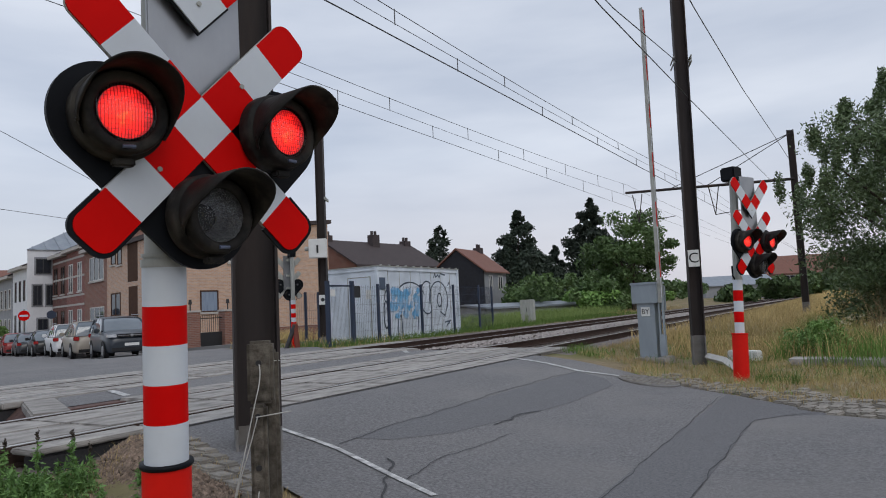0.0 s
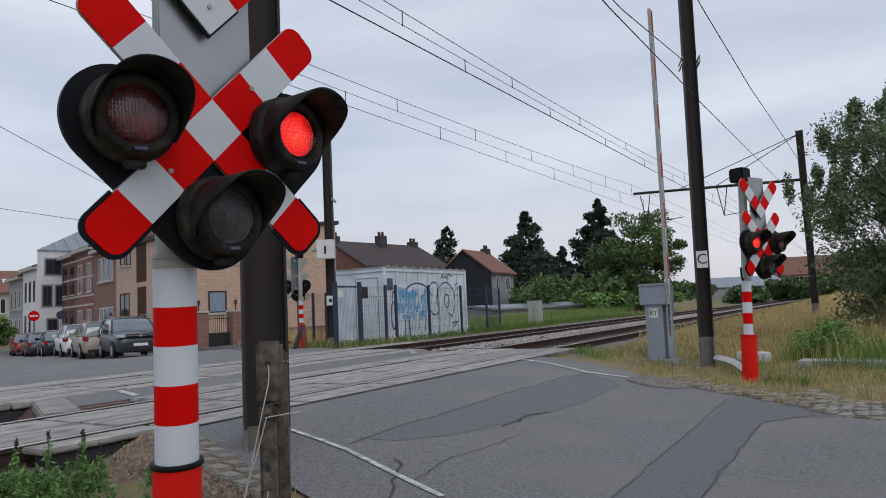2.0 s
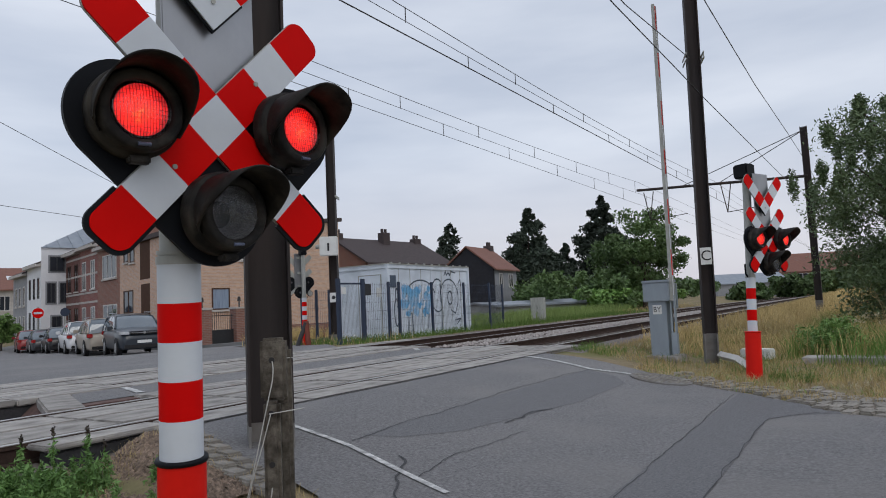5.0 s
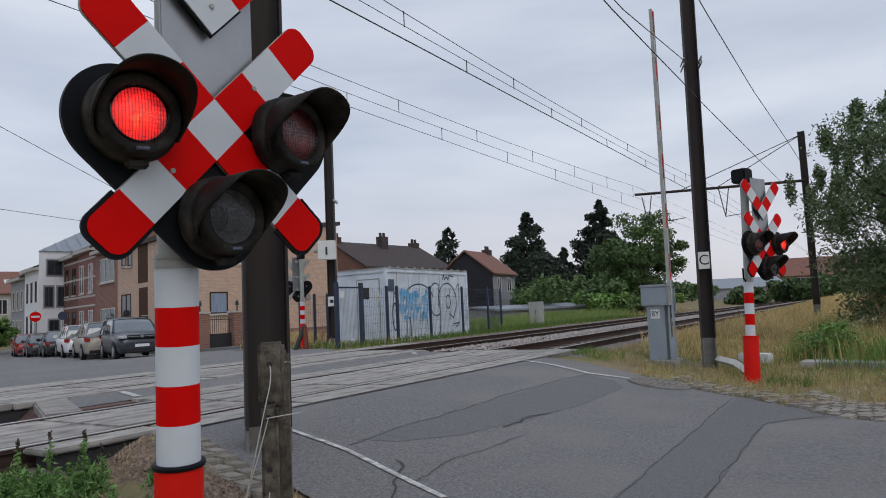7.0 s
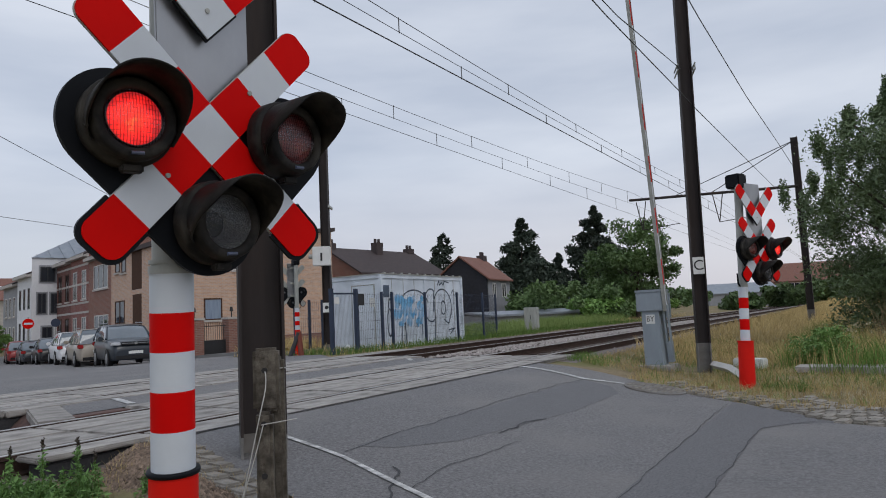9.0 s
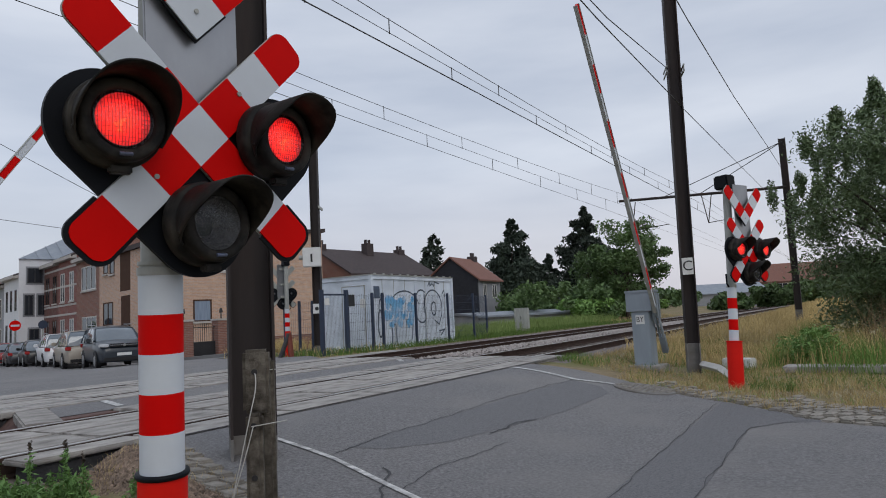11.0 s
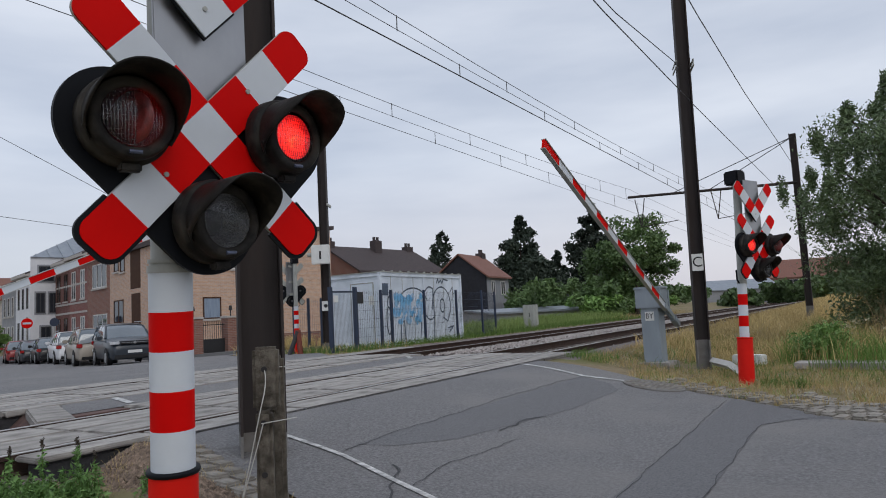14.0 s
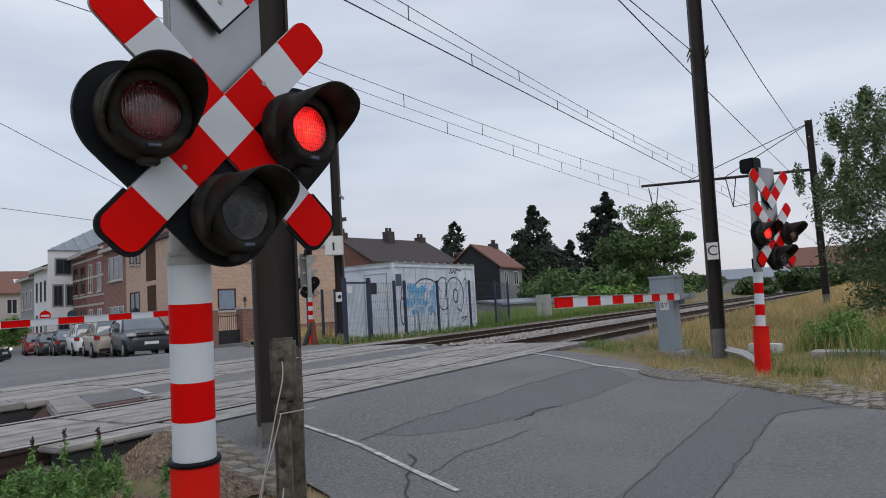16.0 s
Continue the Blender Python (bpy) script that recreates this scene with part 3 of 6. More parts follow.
def lamp(parent, x, z, bx, bz, toward, tail, red, phase, aim=0.0):
    """A lamp: board, housing, ring, visor, reflector, lens; an added turning plate in the red ones imitates lit and
    unlit.
    """
    base = Matrix.Translation((x, 0, z)) @ Matrix.Rotation(radians(aim), 4, "Z")
    bm = bmesh.new()
    prism(bm, lobe(0.182, tail, tail_dir=toward), 0.02, Matrix.Translation((bx, 0.023, bz)))
    bo = part("lamp_board", bm, BLACKP, parent, "black lamp background board")
    bm = bmesh.new()
    lathe(bm, [(0.12, 0.05), (0.152, 0.015), (0.153, -0.03), (0.149, -0.04), (0.139, -0.043), (0.138, -0.07), (0.133, -0.096), (0.126, -0.102), (0.101, -0.102), (0.096, -0.088)], 40, to=base)
    part("housing_ring", bm, VISOR, bo)
    bm = bmesh.new()
    lathe(bm, [(0.1, -0.09), (0.085, -0.02), (0.02, 0.06), (0.001, 0.065)], to=base)
    part("reflector", bm, REFLECTOR if red else CLEARDULL, bo)
    bm = bmesh.new()
    n = 32
    rows = []
    for rr, s in ((0.143, 0.0), (0.148, 0.5), (0.153, 1.0), (0.147, 1.0), (0.142, 0.5), (0.137, 0.0)):
        ring = []
        for i in range(n + 1):
            ang = math.radians(-32 + 244 * i / n)
            reach = 0.012 + 0.19 * sm(-0.56, 0.8, math.sin(ang))
            ring.append(bm.verts.new(base @ Vector((rr * math.cos(ang), -0.055 - reach * s, rr * math.sin(ang)))))
        rows.append(ring)
    for a, b in zip(rows, rows[1:] + rows[:1]):
        for i in range(n):
            bm.faces.new((a[i], a[i + 1], b[i + 1], b[i])).smooth = True
    part("visor", bm, VISOR, bo, "weathered black lamp visor")
    for ang in (-14, 194):
        bm = bmesh.new()
        tube(bm, base @ Vector((0.14 * math.cos(radians(ang)), -0.075, 0.14 * math.sin(radians(ang)))), base @ Vector((0.153 * math.cos(radians(ang)), -0.075, 0.153 * math.sin(radians(ang)))), 0.006, n=8)
        part("screw", bm, VISOR, bo)
    bm = bmesh.new()
    tube(bm, base @ Vector((-0.02, -0.105, -0.114)), base @ Vector((0.02, -0.105, -0.114)), 0.0065, n=8)
    part("latch", bm, LATCH, bo, "small bluish latch under the lens")
    bm = bmesh.new()
    box(bm, -0.035, 0.035, -0.06, -0.02, -0.172, -0.145, 0.006)
    bm.transform(base)
    part("hinge", bm, VISOR, bo)
    if red:
        # Added plate, glowing front and dull back, stands in for the bulb switching.
        bm = bmesh.new()
        disc(bm, 0.086, -0.004)
        fl = new("blink_plate", data("blink_plate", bm, GLOW))
        fl.parent = bo
        fl.matrix_basis = base @ pose(0, -0.083, 0)
        bm = bmesh.new()
        lathe(bm, [(0.0863, -0.004), (0.0863, 0.004), (0.05, 0.005), (0.001, 0.006)])
        part("blink_plate_back", bm, REDDULL, fl)
        BLINK_PLATES.append((fl, base @ pose(0, -0.083, 0), phase))
    # ribbed lens
    bm = bmesh.new()
    lathe(bm, [(0.0985, -0.092), (0.08, -0.103), (0.045, -0.11), (0.001, -0.112)], to=base)
    le = part("lens", bm, LENS, bo, "ribbed clear lamp lens")
    le.visible_shadow = False
    bm = bmesh.new()

    def bead(u0, w0, u1, w1, wide):
        """A thin raised bead on the domed lens."""
        d = Vector((u1 - u0, w1 - w0)).normalized() * wide
        ys = [-0.1128 + 0.019 * ((u * u + w * w) / 0.095 ** 2) for u, w in ((u0, w0), (u1, w1))]
        bm.faces.new([bm.verts.new(base @ Vector(p)) for p in ((u0 - d.y, ys[0], w0 + d.x), (u0 + d.y, ys[0], w0 - d.x), (u1 + d.y, ys[1], w1 - d.x), (u1 - d.y, ys[1], w1 + d.x))])
    if red:
        for i in range(19):
            u = -0.09 + 0.01 * i
            h = math.sqrt(0.0945 ** 2 - u * u)
            for j in range(8):
                bead(u, -h + h * j / 4, u, -h + h * (j + 1) / 4, 0.0014)
        for i in range(13):
            w = -0.09 + 0.015 * i
            h = math.sqrt(0.0945 ** 2 - w * w)
            for j in range(8):
                bead(-h + h * j / 4, w, -h + h * (j + 1) / 4, w, 0.0008)
    else:
        for k in range(1, 11):
            r = 0.0092 * k
            m = 4 * k + 6
            for i in range(m):
                a0, a1 = 2 * math.pi * i / m, 2 * math.pi * (i + 0.62) / m
                bead(r * math.cos(a0), r * math.sin(a0), r * math.cos(a1), r * math.sin(a1), 0.0019)
    ri = part("lens_ribs", bm, RIBS if red else RIBSW, bo)
    ri.visible_shadow = False


def signal(name, m, label, swap, back_box=True, px=-0.073, seg=0.1425, base_top=0.815, rad=0.0775, sleeve=0.086, turn=0.0, aims=(-4, 9, 7)):
    """Height of the lower cross above the foot is 2.03 m; it faces -y."""
    t = thing(name, label, "railway signal", m)
    c = 2.03
    py = 0.17
    lean = Matrix.Translation((0, 0, c)) @ Matrix.Rotation(radians(turn), 4, "Y") @ Matrix.Translation((0, 0, -c))
    bm = bmesh.new()
    tube(bm, (px, py, -0.15), (px, py, base_top - 0.012), sleeve * 1.03, sleeve, 32)
    part("base_sleeve", bm, REDPLASTIC, t, "plain red plastic pole sleeve", lean)
    bm = bmesh.new()
    lathe(bm, [(rad, 0), (sleeve + 0.006, 0.001), (sleeve + 0.009, -0.008), (sleeve + 0.006, -0.018), (sleeve - 0.004, -0.018)], 36, Matrix.Translation((px, py, base_top)) @ Matrix.Rotation(radians(90), 4, "X"))
    part("rubber_collar", bm, REDPLASTIC if back_box else BLACKP, t, "", lean)
    for i in range(5):
        bm = bmesh.new()
        tube(bm, (px, py, base_top + seg * i), (px, py, base_top + seg * (i + 1)), rad, n=32)
        part("pole_stripe", bm, RED if i % 2 else WHITE, t, "", lean)
    top = base_top + seg * 5
    bm = bmesh.new()
    tube(bm, (px, py, top), (px, py, top + 0.028), rad + 0.004, n=32)
    tube(bm, (px, py, top + 0.028), (px, py, top + 0.036), rad - 0.004, n=32)
    tube(bm, (px, py, top + 0.036), (px, py, top + 0.05), rad + 0.002, n=32)
    tube(bm, (px, py, top + 0.05), (px, py, 3.3 if not back_box else c + 0.93), rad - 0.009, n=24)
    part("pole", bm, POLEGREY, t, "weathered grey steel tube", lean)
    bm = bmesh.new()
    box(bm, -0.172, 0.19, 0.046, 0.06, c - 0.15, c + 0.95, 0.004)
    part("back_plate", bm, ALU, t, "bare grey aluminium back plate")
    for zz in (c - 0.1, c + 0.3, c + 0.8):
        bm = bmesh.new()
        box(bm, min(-0.15, px - 0.02), 0.1, 0.06, 0.11, zz - 0.03, zz + 0.03)
        part("clamp", bm, POLEGREY, t)
    # lower cross
    bm = bmesh.new()
    q = Matrix.Translation((0, 0, c)) @ Matrix.Rotation(radians(45), 4, "Y")
    prism(bm, [(-0.08, -0.08), (0.08, -0.08), (0.08, 0.08), (-0.08, 0.08)], 0.008, q)
    part("cross_centre", bm, WHITE, t)
    for ang in (45, 135, 225, 315):
        arm(t, 0, c, ang, 0.08, 0, (RED, WHITE, RED))
    # upper half cross
    bm = bmesh.new()
    c2 = c + 0.464
    q = Matrix.Translation((0, 0, c2)) @ Matrix.Rotation(radians(45), 4, "Y")
    prism(bm, [(-0.088, -0.088), (0.088, -0.088), (0.088, 0.088), (-0.088, 0.088)], 0.012, q @ Matrix.Translation((0, 0.007, 0)))
    part("cross_backing", bm, BLACKP, t)
    bm = bmesh.new()
    prism(bm, [(-0.08, -0.08), (0.08, -0.08), (0.08, 0.08), (-0.08, 0.08)], 0.008, q)
    part("cross_centre", bm, WHITE, t)
    for ang in (45, 135):
        arm(t, 0, c2, ang, 0.08, 0, (RED, WHITE, RED))
    for x, z in ((0.163, c + 0.176), (-0.166, c - 0.162), (0.163, c - 0.17), (0.0, c2 - 0.01)):
        bm = bmesh.new()
        tube(bm, (x, -0.006, z), (x, 0.0, z), 0.009, n=10)
        part("bolt", bm, POLEGREY, t)
    lamp(t, -0.303, c + 0.003, -0.327, c + 0.005, math.radians(-45), 0.225, True, swap, aims[0])
    lamp(t, 0.292, c + 0.003, 0.327, c + 0.005, math.radians(-135), 0.225, True, 1 - swap, aims[1])
    lamp(t, -0.002, c - 0.325, 0.0, c - 0.333, math.radians(135), 0.235, False, 0, aims[2])
    if back_box:
        bm = bmesh.new()
        box(bm, px - 0.1, px + 0.11, py - 0.12, py + 0.1, c + 0.89, c + 1.09, 0.02)
        part("bell_box", bm, BLACKP, t, "black box on top of the pole")
        bm = bmesh.new()
        tube(bm, (px - 0.08, py, 1.5), (px - 0.14, py, 1.56), 0.012, n=8)
        tube(bm, (px - 0.14, py, 1.56), (px - 0.14, py, 1.7), 0.012, n=8)
        part("conduit", bm, BLACKP, t)
    return t


signal("crossing_signal", pose(1.645, 1.984, 1.996, 0, 0, -11.84) @ Matrix.Rotation(radians(3.23), 4, "X") @ Matrix.Rotation(radians(-2.77), 4, "Y") @ Matrix.Translation((0, 0, -2.03)), "red and white crossed railway signal with three black lamps", 0, False, turn=1.2)
signal("crossing_signal", pose(11.53, 1.30, -0.118, 0, 0, -25) @ Matrix.Scale(1.09, 4), "red and white crossed railway signal beside dry verge", 1, px=-0.19, seg=0.15, base_top=0.74, rad=0.064, sleeve=0.103, turn=4, aims=(-4, 4, 4))
signal("crossing_signal", pose(16.5, 15.9, zg(16.5, 15.9), 0, 0, 158), "crossed railway signal seen from its grey back", 0)


# ---- masts ----
def mast(m, width, depth, z_foot, height, label, faces=0.02):
    t = thing("catenary_mast", label, "catenary mast", m)
    for nm, mt, z0, z1, lab in (("mast_foot", MASTGREY, -0.2, z_foot, "greyed mast foot"), ("mast_shaft", MASTBROWN, z_foot, height, "dark brown steel profile")):
        bm = bmesh.new()
        w, d, f = width / 2, depth / 2, faces
        out = [(-w, -d), (w, -d), (w, -d + f), (f / 2, -d + f), (f / 2, d - f), (w, d - f), (w, d), (-w, d), (-w, d - f), (-f / 2, d - f), (-f / 2, -d + f), (-w, -d + f)]
        prism(bm, out, z1 - z0, Matrix.Translation((0, 0, z1)) @ Matrix.Rotation(radians(-90), 4, "X"))
        part(nm, bm, mt, t, lab)
    return t


m1 = mast(pose(3.765, 3.985, 0.2, 0, 0, 50), 0.375, 0.33, 0.29, 9.0, "dark brown steel mast with a grey foot")
m2 = mast(Matrix.Translation((13.7, 2.68, 0.06)) @ Matrix.Rotation(radians(0.9), 4, Vector((0.98, 0.2, 0))) @ pose(0, 0, 0, 0, 0, 20), 0.25, 0.24, 0.5, 9.5, "dark brown steel mast with a C plate")
bm = bmesh.new()
for yy_ in (-0.17, 0.15):
    for zz in (0.0, 0.11):
        box(bm, -0.25, 0.25, yy_, yy_ + 0.02, 5.76 + zz, 5.79 + zz)
for xx_ in (-0.2, 0.0, 0.2):
    box(bm, xx_ - 0.03, xx_ + 0.03, -0.168, -0.152, 5.79, 5.87)
part("bracket", bm, POLEGREY, m2, "grey steel clamp bracket")


def text_mesh(word, size, material, parent, m, name="lettering"):
    cu = bpy.data.curves.new(name, "FONT")
    cu.body, cu.size, cu.extrude, cu.align_x, cu.align_y = word, size, 0.001, "CENTER", "CENTER"
    tmp = bpy.data.objects.new(name, cu)
    scene.collection.objects.link(tmp)
    bpy.context.view_layer.update()
    me = bpy.data.meshes.new_from_object(tmp.evaluated_get(bpy.context.evaluated_depsgraph_get()))
    bpy.data.objects.remove(tmp)
    me.materials.clear()
    me.materials.append(material)
    ob = new(name, me)
    ob.parent, ob.matrix_basis = parent, m
    return ob


pl = thing("mast_plate", "white enamel plate lettered C on a mast", "sign", pose(13.5, 2.6, 2.02, 0, 0, -72))
bm = bmesh.new()
box(bm, -0.1, 0.1, -0.006, 0.006, -0.16, 0.16, 0.004)
part("plate", bm, SIGNW, pl)
text_mesh("C", 0.27, INK, pl, pose(0, -0.009, 0, 90, 0, 0))

m3 = mast(pose(16.5, 14.4, 0.3, 0, 0, 30), 0.28, 0.26, 0.3, 6.9, "dark steel mast beyond the tracks")
bm = bmesh.new()
box(bm, -0.3, 0.3, -0.2, -0.16, 4.6, 4.68)
part("bracket", bm, POLEGREY, m3)
bx = thing("mast_box", "white equipment box clamped on a mast", "junction box", pose(16.2, 14.3, 3.05, 0, 0, -59))
bm = bmesh.new()
box(bm, -0.28, 0.28, -0.15, 0.0, 0, 0.6, 0.02)
part("housing", bm, SIGNW, bx)
bm = bmesh.new()
box(bm, -0.03, 0.03, -0.16, -0.152, 0.15, 0.4)
part("mark", bm, INK, bx)
bm = bmesh.new()
tube(bm, (-0.4, -0.1, 0.3), (-0.28, -0.1, 0.3), 0.07, n=12)
part("side_lamp", bm, POLEGREY, bx)
sg = thing("mast_plate", "small white plate with a dark ring on a mast", "sign", pose(16.28, 14.25, 1.75, 0, 0, -59))
bm = bmesh.new()
box(bm, -0.12, 0.12, -0.01, 0.01, -0.15, 0.15)
part("plate", bm, SIGNW, sg)
bm = bmesh.new()
tube(bm, (0, -0.011, 0), (0, -0.016, 0), 0.06, n=12)
part("mark", bm, INK, sg)

# portal mast with its beam down the line
m4 = mast(pose(35.9, 2.1, 0.2, 0, 0, 0), 0.3, 0.3, 0.6, 8.75, "tall dark mast with a beam over both tracks")
bm = bmesh.new()
tube(bm, (0, 0, 6.4), (0, 8.0, 6.75), 0.07, n=10)
part("beam", bm, MASTBROWN, m4)
bm = bmesh.new()
tube(bm, (0, 0, 8.6), (0, 3.9, 6.6), 0.02, n=6)
tube(bm, (0, 0, 8.6), (-0.6, 5.5, 6.6), 0.02, n=6)
part("stay_rod", bm, WIRE, m4)
for yb in (3.6, 7.4):
    bm = bmesh.new()
    tube(bm, (0, yb - 0.25, 6.6), (0, yb, 5.1), 0.025, n=6)
    tube(bm, (0, yb + 0.25, 6.6), (0, yb, 5.1), 0.025, n=6)
    tube(bm, (0, yb, 5.1), (0, yb - 1.9, 5.25), 0.02, n=6)
    part("registration_arm", bm, MASTBROWN, m4)


def wires():
    def line(nm, label, pts, r=0.011, mat_=WIRE):
        cu = bpy.data.curves.new(nm, "CURVE")
        cu.dimensions, cu.bevel_depth, cu.bevel_resolution = "3D", r, 1
        sp = cu.splines.new("POLY")
        sp.points.add(len(pts) - 1)
        for p, v in zip(sp.points, pts):
            p.co = (*v, 1)
        cu.materials.append(mat_)
        return tagged(new(nm, cu), label, "overhead wire", group="overhead wires")
    def near_c(x):
        return 5.8 + 0.008 * x
    def far_c(x):
        return 6.19
    def near_m(x):
        return 6.33 + 0.0012 * (x - 13) ** 2 if x < 36 else 6.96 - 0.004 * (x - 36)
    def far_m(x):
        return 6.82 + 0.00085 * (x - 10) ** 2 if x < 36 else 7.39 - 0.006 * (x - 36)
    xs = [-30 + 3 * i for i in range(24)] + [60, 100, 160]
    line("contact_wire", "thin dark contact wire over the near track", [(x, 6.27, near_c(x)) for x in xs], 0.011)
    line("contact_wire", "thin dark contact wire over the far track", [(x, 10.02, far_c(x)) for x in xs], 0.007)
    line("auxiliary_wire", "thin dark carrier wire over the near track", [(x, 6.27, near_c(x) * 0.5 + near_m(x) * 0.5) for x in xs], 0.006)
    line("auxiliary_wire", "thin dark carrier wire over the far track", [(x, 10.02, far_c(x) * 0.5 + far_m(x) * 0.5) for x in xs], 0.006)
    line("messenger_wire", "thin sagging messenger wire over the near track", [(x, 6.27, near_m(x)) for x in xs], 0.007)
    line("messenger_wire", "thin sagging messenger wire over the far track", [(x, 10.02, far_m(x)) for x in xs], 0.007)
    for y, c, mm in ((6.27, near_c, near_m), (10.02, far_c, far_m)):
        for i in range(16):
            x = 5 + 2.1 * i + (0.9 if y > 8 else 0)
            lo, hi = (c(x), c(x) * 0.5 + mm(x) * 0.5) if i % 2 else (c(x) * 0.5 + mm(x) * 0.5, mm(x))
            line("dropper", "short dropper link between the wires", [(x, y, lo - 0.02), (x, y, hi + 0.02)], 0.009)
    line("feeder_wire", "thin feeder wire along the masts", [(-20, 2.5, 5.3), (8.42, 2.5, 5.06), (12.5, 2.5, 5.15), (14, 2.5, 5.17), (28.1, 2.5, 5.59), (36, 2.3, 5.75), (90, 2.3, 6.0)], 0.009)
    line("feeder_wire", "thin feeder wire ending at a mast bracket", [(-20, 2.6, 4.5), (9.3, 2.6, 5.4), (13.5, 2.62, 5.86)], 0.008)
    line("earth_wire", "dark earth wire between mast tops", [(-20, 2.6, 8.2), (15.3, 2.5, 7.52), (21.6, 2.4, 7.35), (30, 2.3, 7.5), (37, 2.3, 7.73), (90, 2.2, 8.2)], 0.012)
    line("street_cable", "thin cable spanning the street", [(4, 30, 7.2), (12, 31, 6.6), (22.6, 33, 6.4)], 0.012)
    line("street_cable", "thin cable spanning the street", [(4, 26, 10.5), (12, 28, 9.6), (22.6, 31, 6.9)], 0.012)


wires()


# ---- barriers ----
ARMS = []


def barrier_arm(piv, sign, label, weight=True):
    t = thing("lifting_barrier", label, "level crossing barrier", pose(*piv))
    L = 5.9
    n = 12
    for i in range(n):
        a, b = L * i / n, L * (i + 1) / n
        h0, h1 = 0.062, 0.062
        bm = bmesh.new()
        box(bm, a * sign, b * sign, -0.018, 0.018, -h0, h1)
        part("arm_stripe", bm, RED if i % 2 else WHITE, t)
    bm = bmesh.new()
    for z in (-0.066, 0.066):
        box(bm, 0, L * sign, -0.032, 0.032, z - 0.005, z + 0.005)
    part("edge_trim", bm, POLEGREY, t)
    bm = bmesh.new()
    box(bm, -0.95 * sign, 0.1 * sign, -0.045, -0.02, -0.05, 0.05)
    box(bm, -0.95 * sign, 0.1 * sign, 0.02, 0.045, -0.05, 0.05)
    if weight:
        box(bm, -1.0 * sign, -0.6 * sign, -0.055, 0.055, -0.06, 0.06, 0.01)
    part("counterweight", bm, CABGREY, t, "dark steel tail with counterweight")
    ARMS.append((t, piv, sign))
    return t


barrier_arm((13.34, 3.23, 1.21), -1, "thin red and white striped barrier arm lowering")
barrier_arm((4.4, 12.9, 1.37), 1, "red and white striped barrier arm beyond the tracks")


def barrier_machine(m, lettered):
    t = thing("barrier_machine", "blue-grey barrier drive cabinet on a concrete slab", "barrier cabinet", m, group="barrier drives")
    bm = bmesh.new()
    box(bm, -0.36, 0.36, -0.4, 0.4, -0.2, 0.04, 0.015)
    part("slab", bm, CONC, t, "concrete slab")
    bm = bmesh.new()
    box(bm, -0.19, 0.19, -0.2, 0.2, 0.03, 1.1, 0.01)
    part("column", bm, CABGREY, t)
    bm = bmesh.new()
    box(bm, -0.24, 0.24, -0.29, 0.29, 1.1, 1.47, 0.012)
    part("head", bm, CABGREY, t)
    bm = bmesh.new()
    box(bm, -0.255, 0.255, -0.305, 0.305, 1.47, 1.52, 0.01)
    part("lid", bm, CABGREY, t)
    bm = bmesh.new()
    box(bm, 0.245, 0.32, -0.3, -0.12, 0.95, 1.45, 0.008)
    part("bearing_post", bm, CABGREY, t)
    if lettered:
        bm = bmesh.new()
        box(bm, -0.2, -0.193, -0.1, 0.1, 0.85, 1.03)
        lp = part("label_plate", bm, SIGNW, t, "white plate lettered BY")
        text_mesh("BY", 0.15, INK, lp, pose(-0.204, 0, 0.94, 90, 0, -90))
    return t


barrier_machine(pose(13.44, 3.5, 0.14, 0, 0, -6) @ Matrix.Diagonal((0.86, 0.86, 0.97, 1)), True)
barrier_machine(pose(4.15, 13.22, 0.3, 0, 0, 0), False)

# stray pale duct by the mast foot
dk = thing("cable_duct", "pale concrete cable duct bent beside the mast", "cable duct", pose(0, 0, 0))
for a, b in (((13.6, 2.5, 0.16), (12.9, 2.08, 0.14)), ((12.9, 2.08, 0.14), (11.98, 1.62, -0.02))):
    bm = bmesh.new()
    tube(bm, a, b, 0.075, n=4)
    part("duct_piece", bm, FRAMEW, dk)
bm = bmesh.new()
box(bm, -0.3, 0.3, -0.12, 0.12, -0.1, 0.1, 0.02)
solid("marker_block", bm, SIGNW, "small white block in the dry grass", "block", pose(14.6, 2.0, zg(14.6, 2.0) + 0.1, 0, 0, 70))
bm = bmesh.new()
tube(bm, (0, 0, 0), (0, 0, 0.02), 0.42, n=28)
mh = solid("manhole_cover", bm, MASTGREY, "round patterned manhole cover at the road edge", "manhole cover", pose(9.8, 2.62, zg(9.8, 2.62) + 0.012, 8.5, 0, 0))
for i in range(-4, 5):
    for j in range(-4, 5):
        if i * i + j * j < 18:
            bm = bmesh.new()
            box(bm, i * 0.085 - 0.026, i * 0.085 + 0.026, j * 0.085 - 0.026, j * 0.085 + 0.026, 0.018, 0.026)
            part("stud", bm, STONE, mh)


# ---- old concrete post with wire by the near mast ----
ps = thing("fence_post", "weathered double concrete post with loose wire", "fence post", pose(2.86, 2.98, 0.05, 0, 0, -52))
for nm, dims in (("post", (0.012, 0.088, 0.0, 0.085, -0.25, 1.06)), ("post_head", (-0.078, 0.068, -0.062, 0.03, 0.76, 1.115)), ("strut", (-0.056, 0.036, -0.13, -0.045, -0.25, 0.765))):
    bm = bmesh.new()
    box(bm, *dims, 0.018)
    part(nm, bm, CONCPOST, ps)
# Black discs on the face stand in for the shade inside wire holes.
for z in (0.99, 0.7, 0.42, 0.2):
    bm = bmesh.new()
    yy = -0.066 if z > 0.8 else -0.134
    tube(bm, (-0.01, yy, z), (-0.01, yy + 0.01, z), 0.017, n=10)
    part("hole_disc", bm, INK, ps)
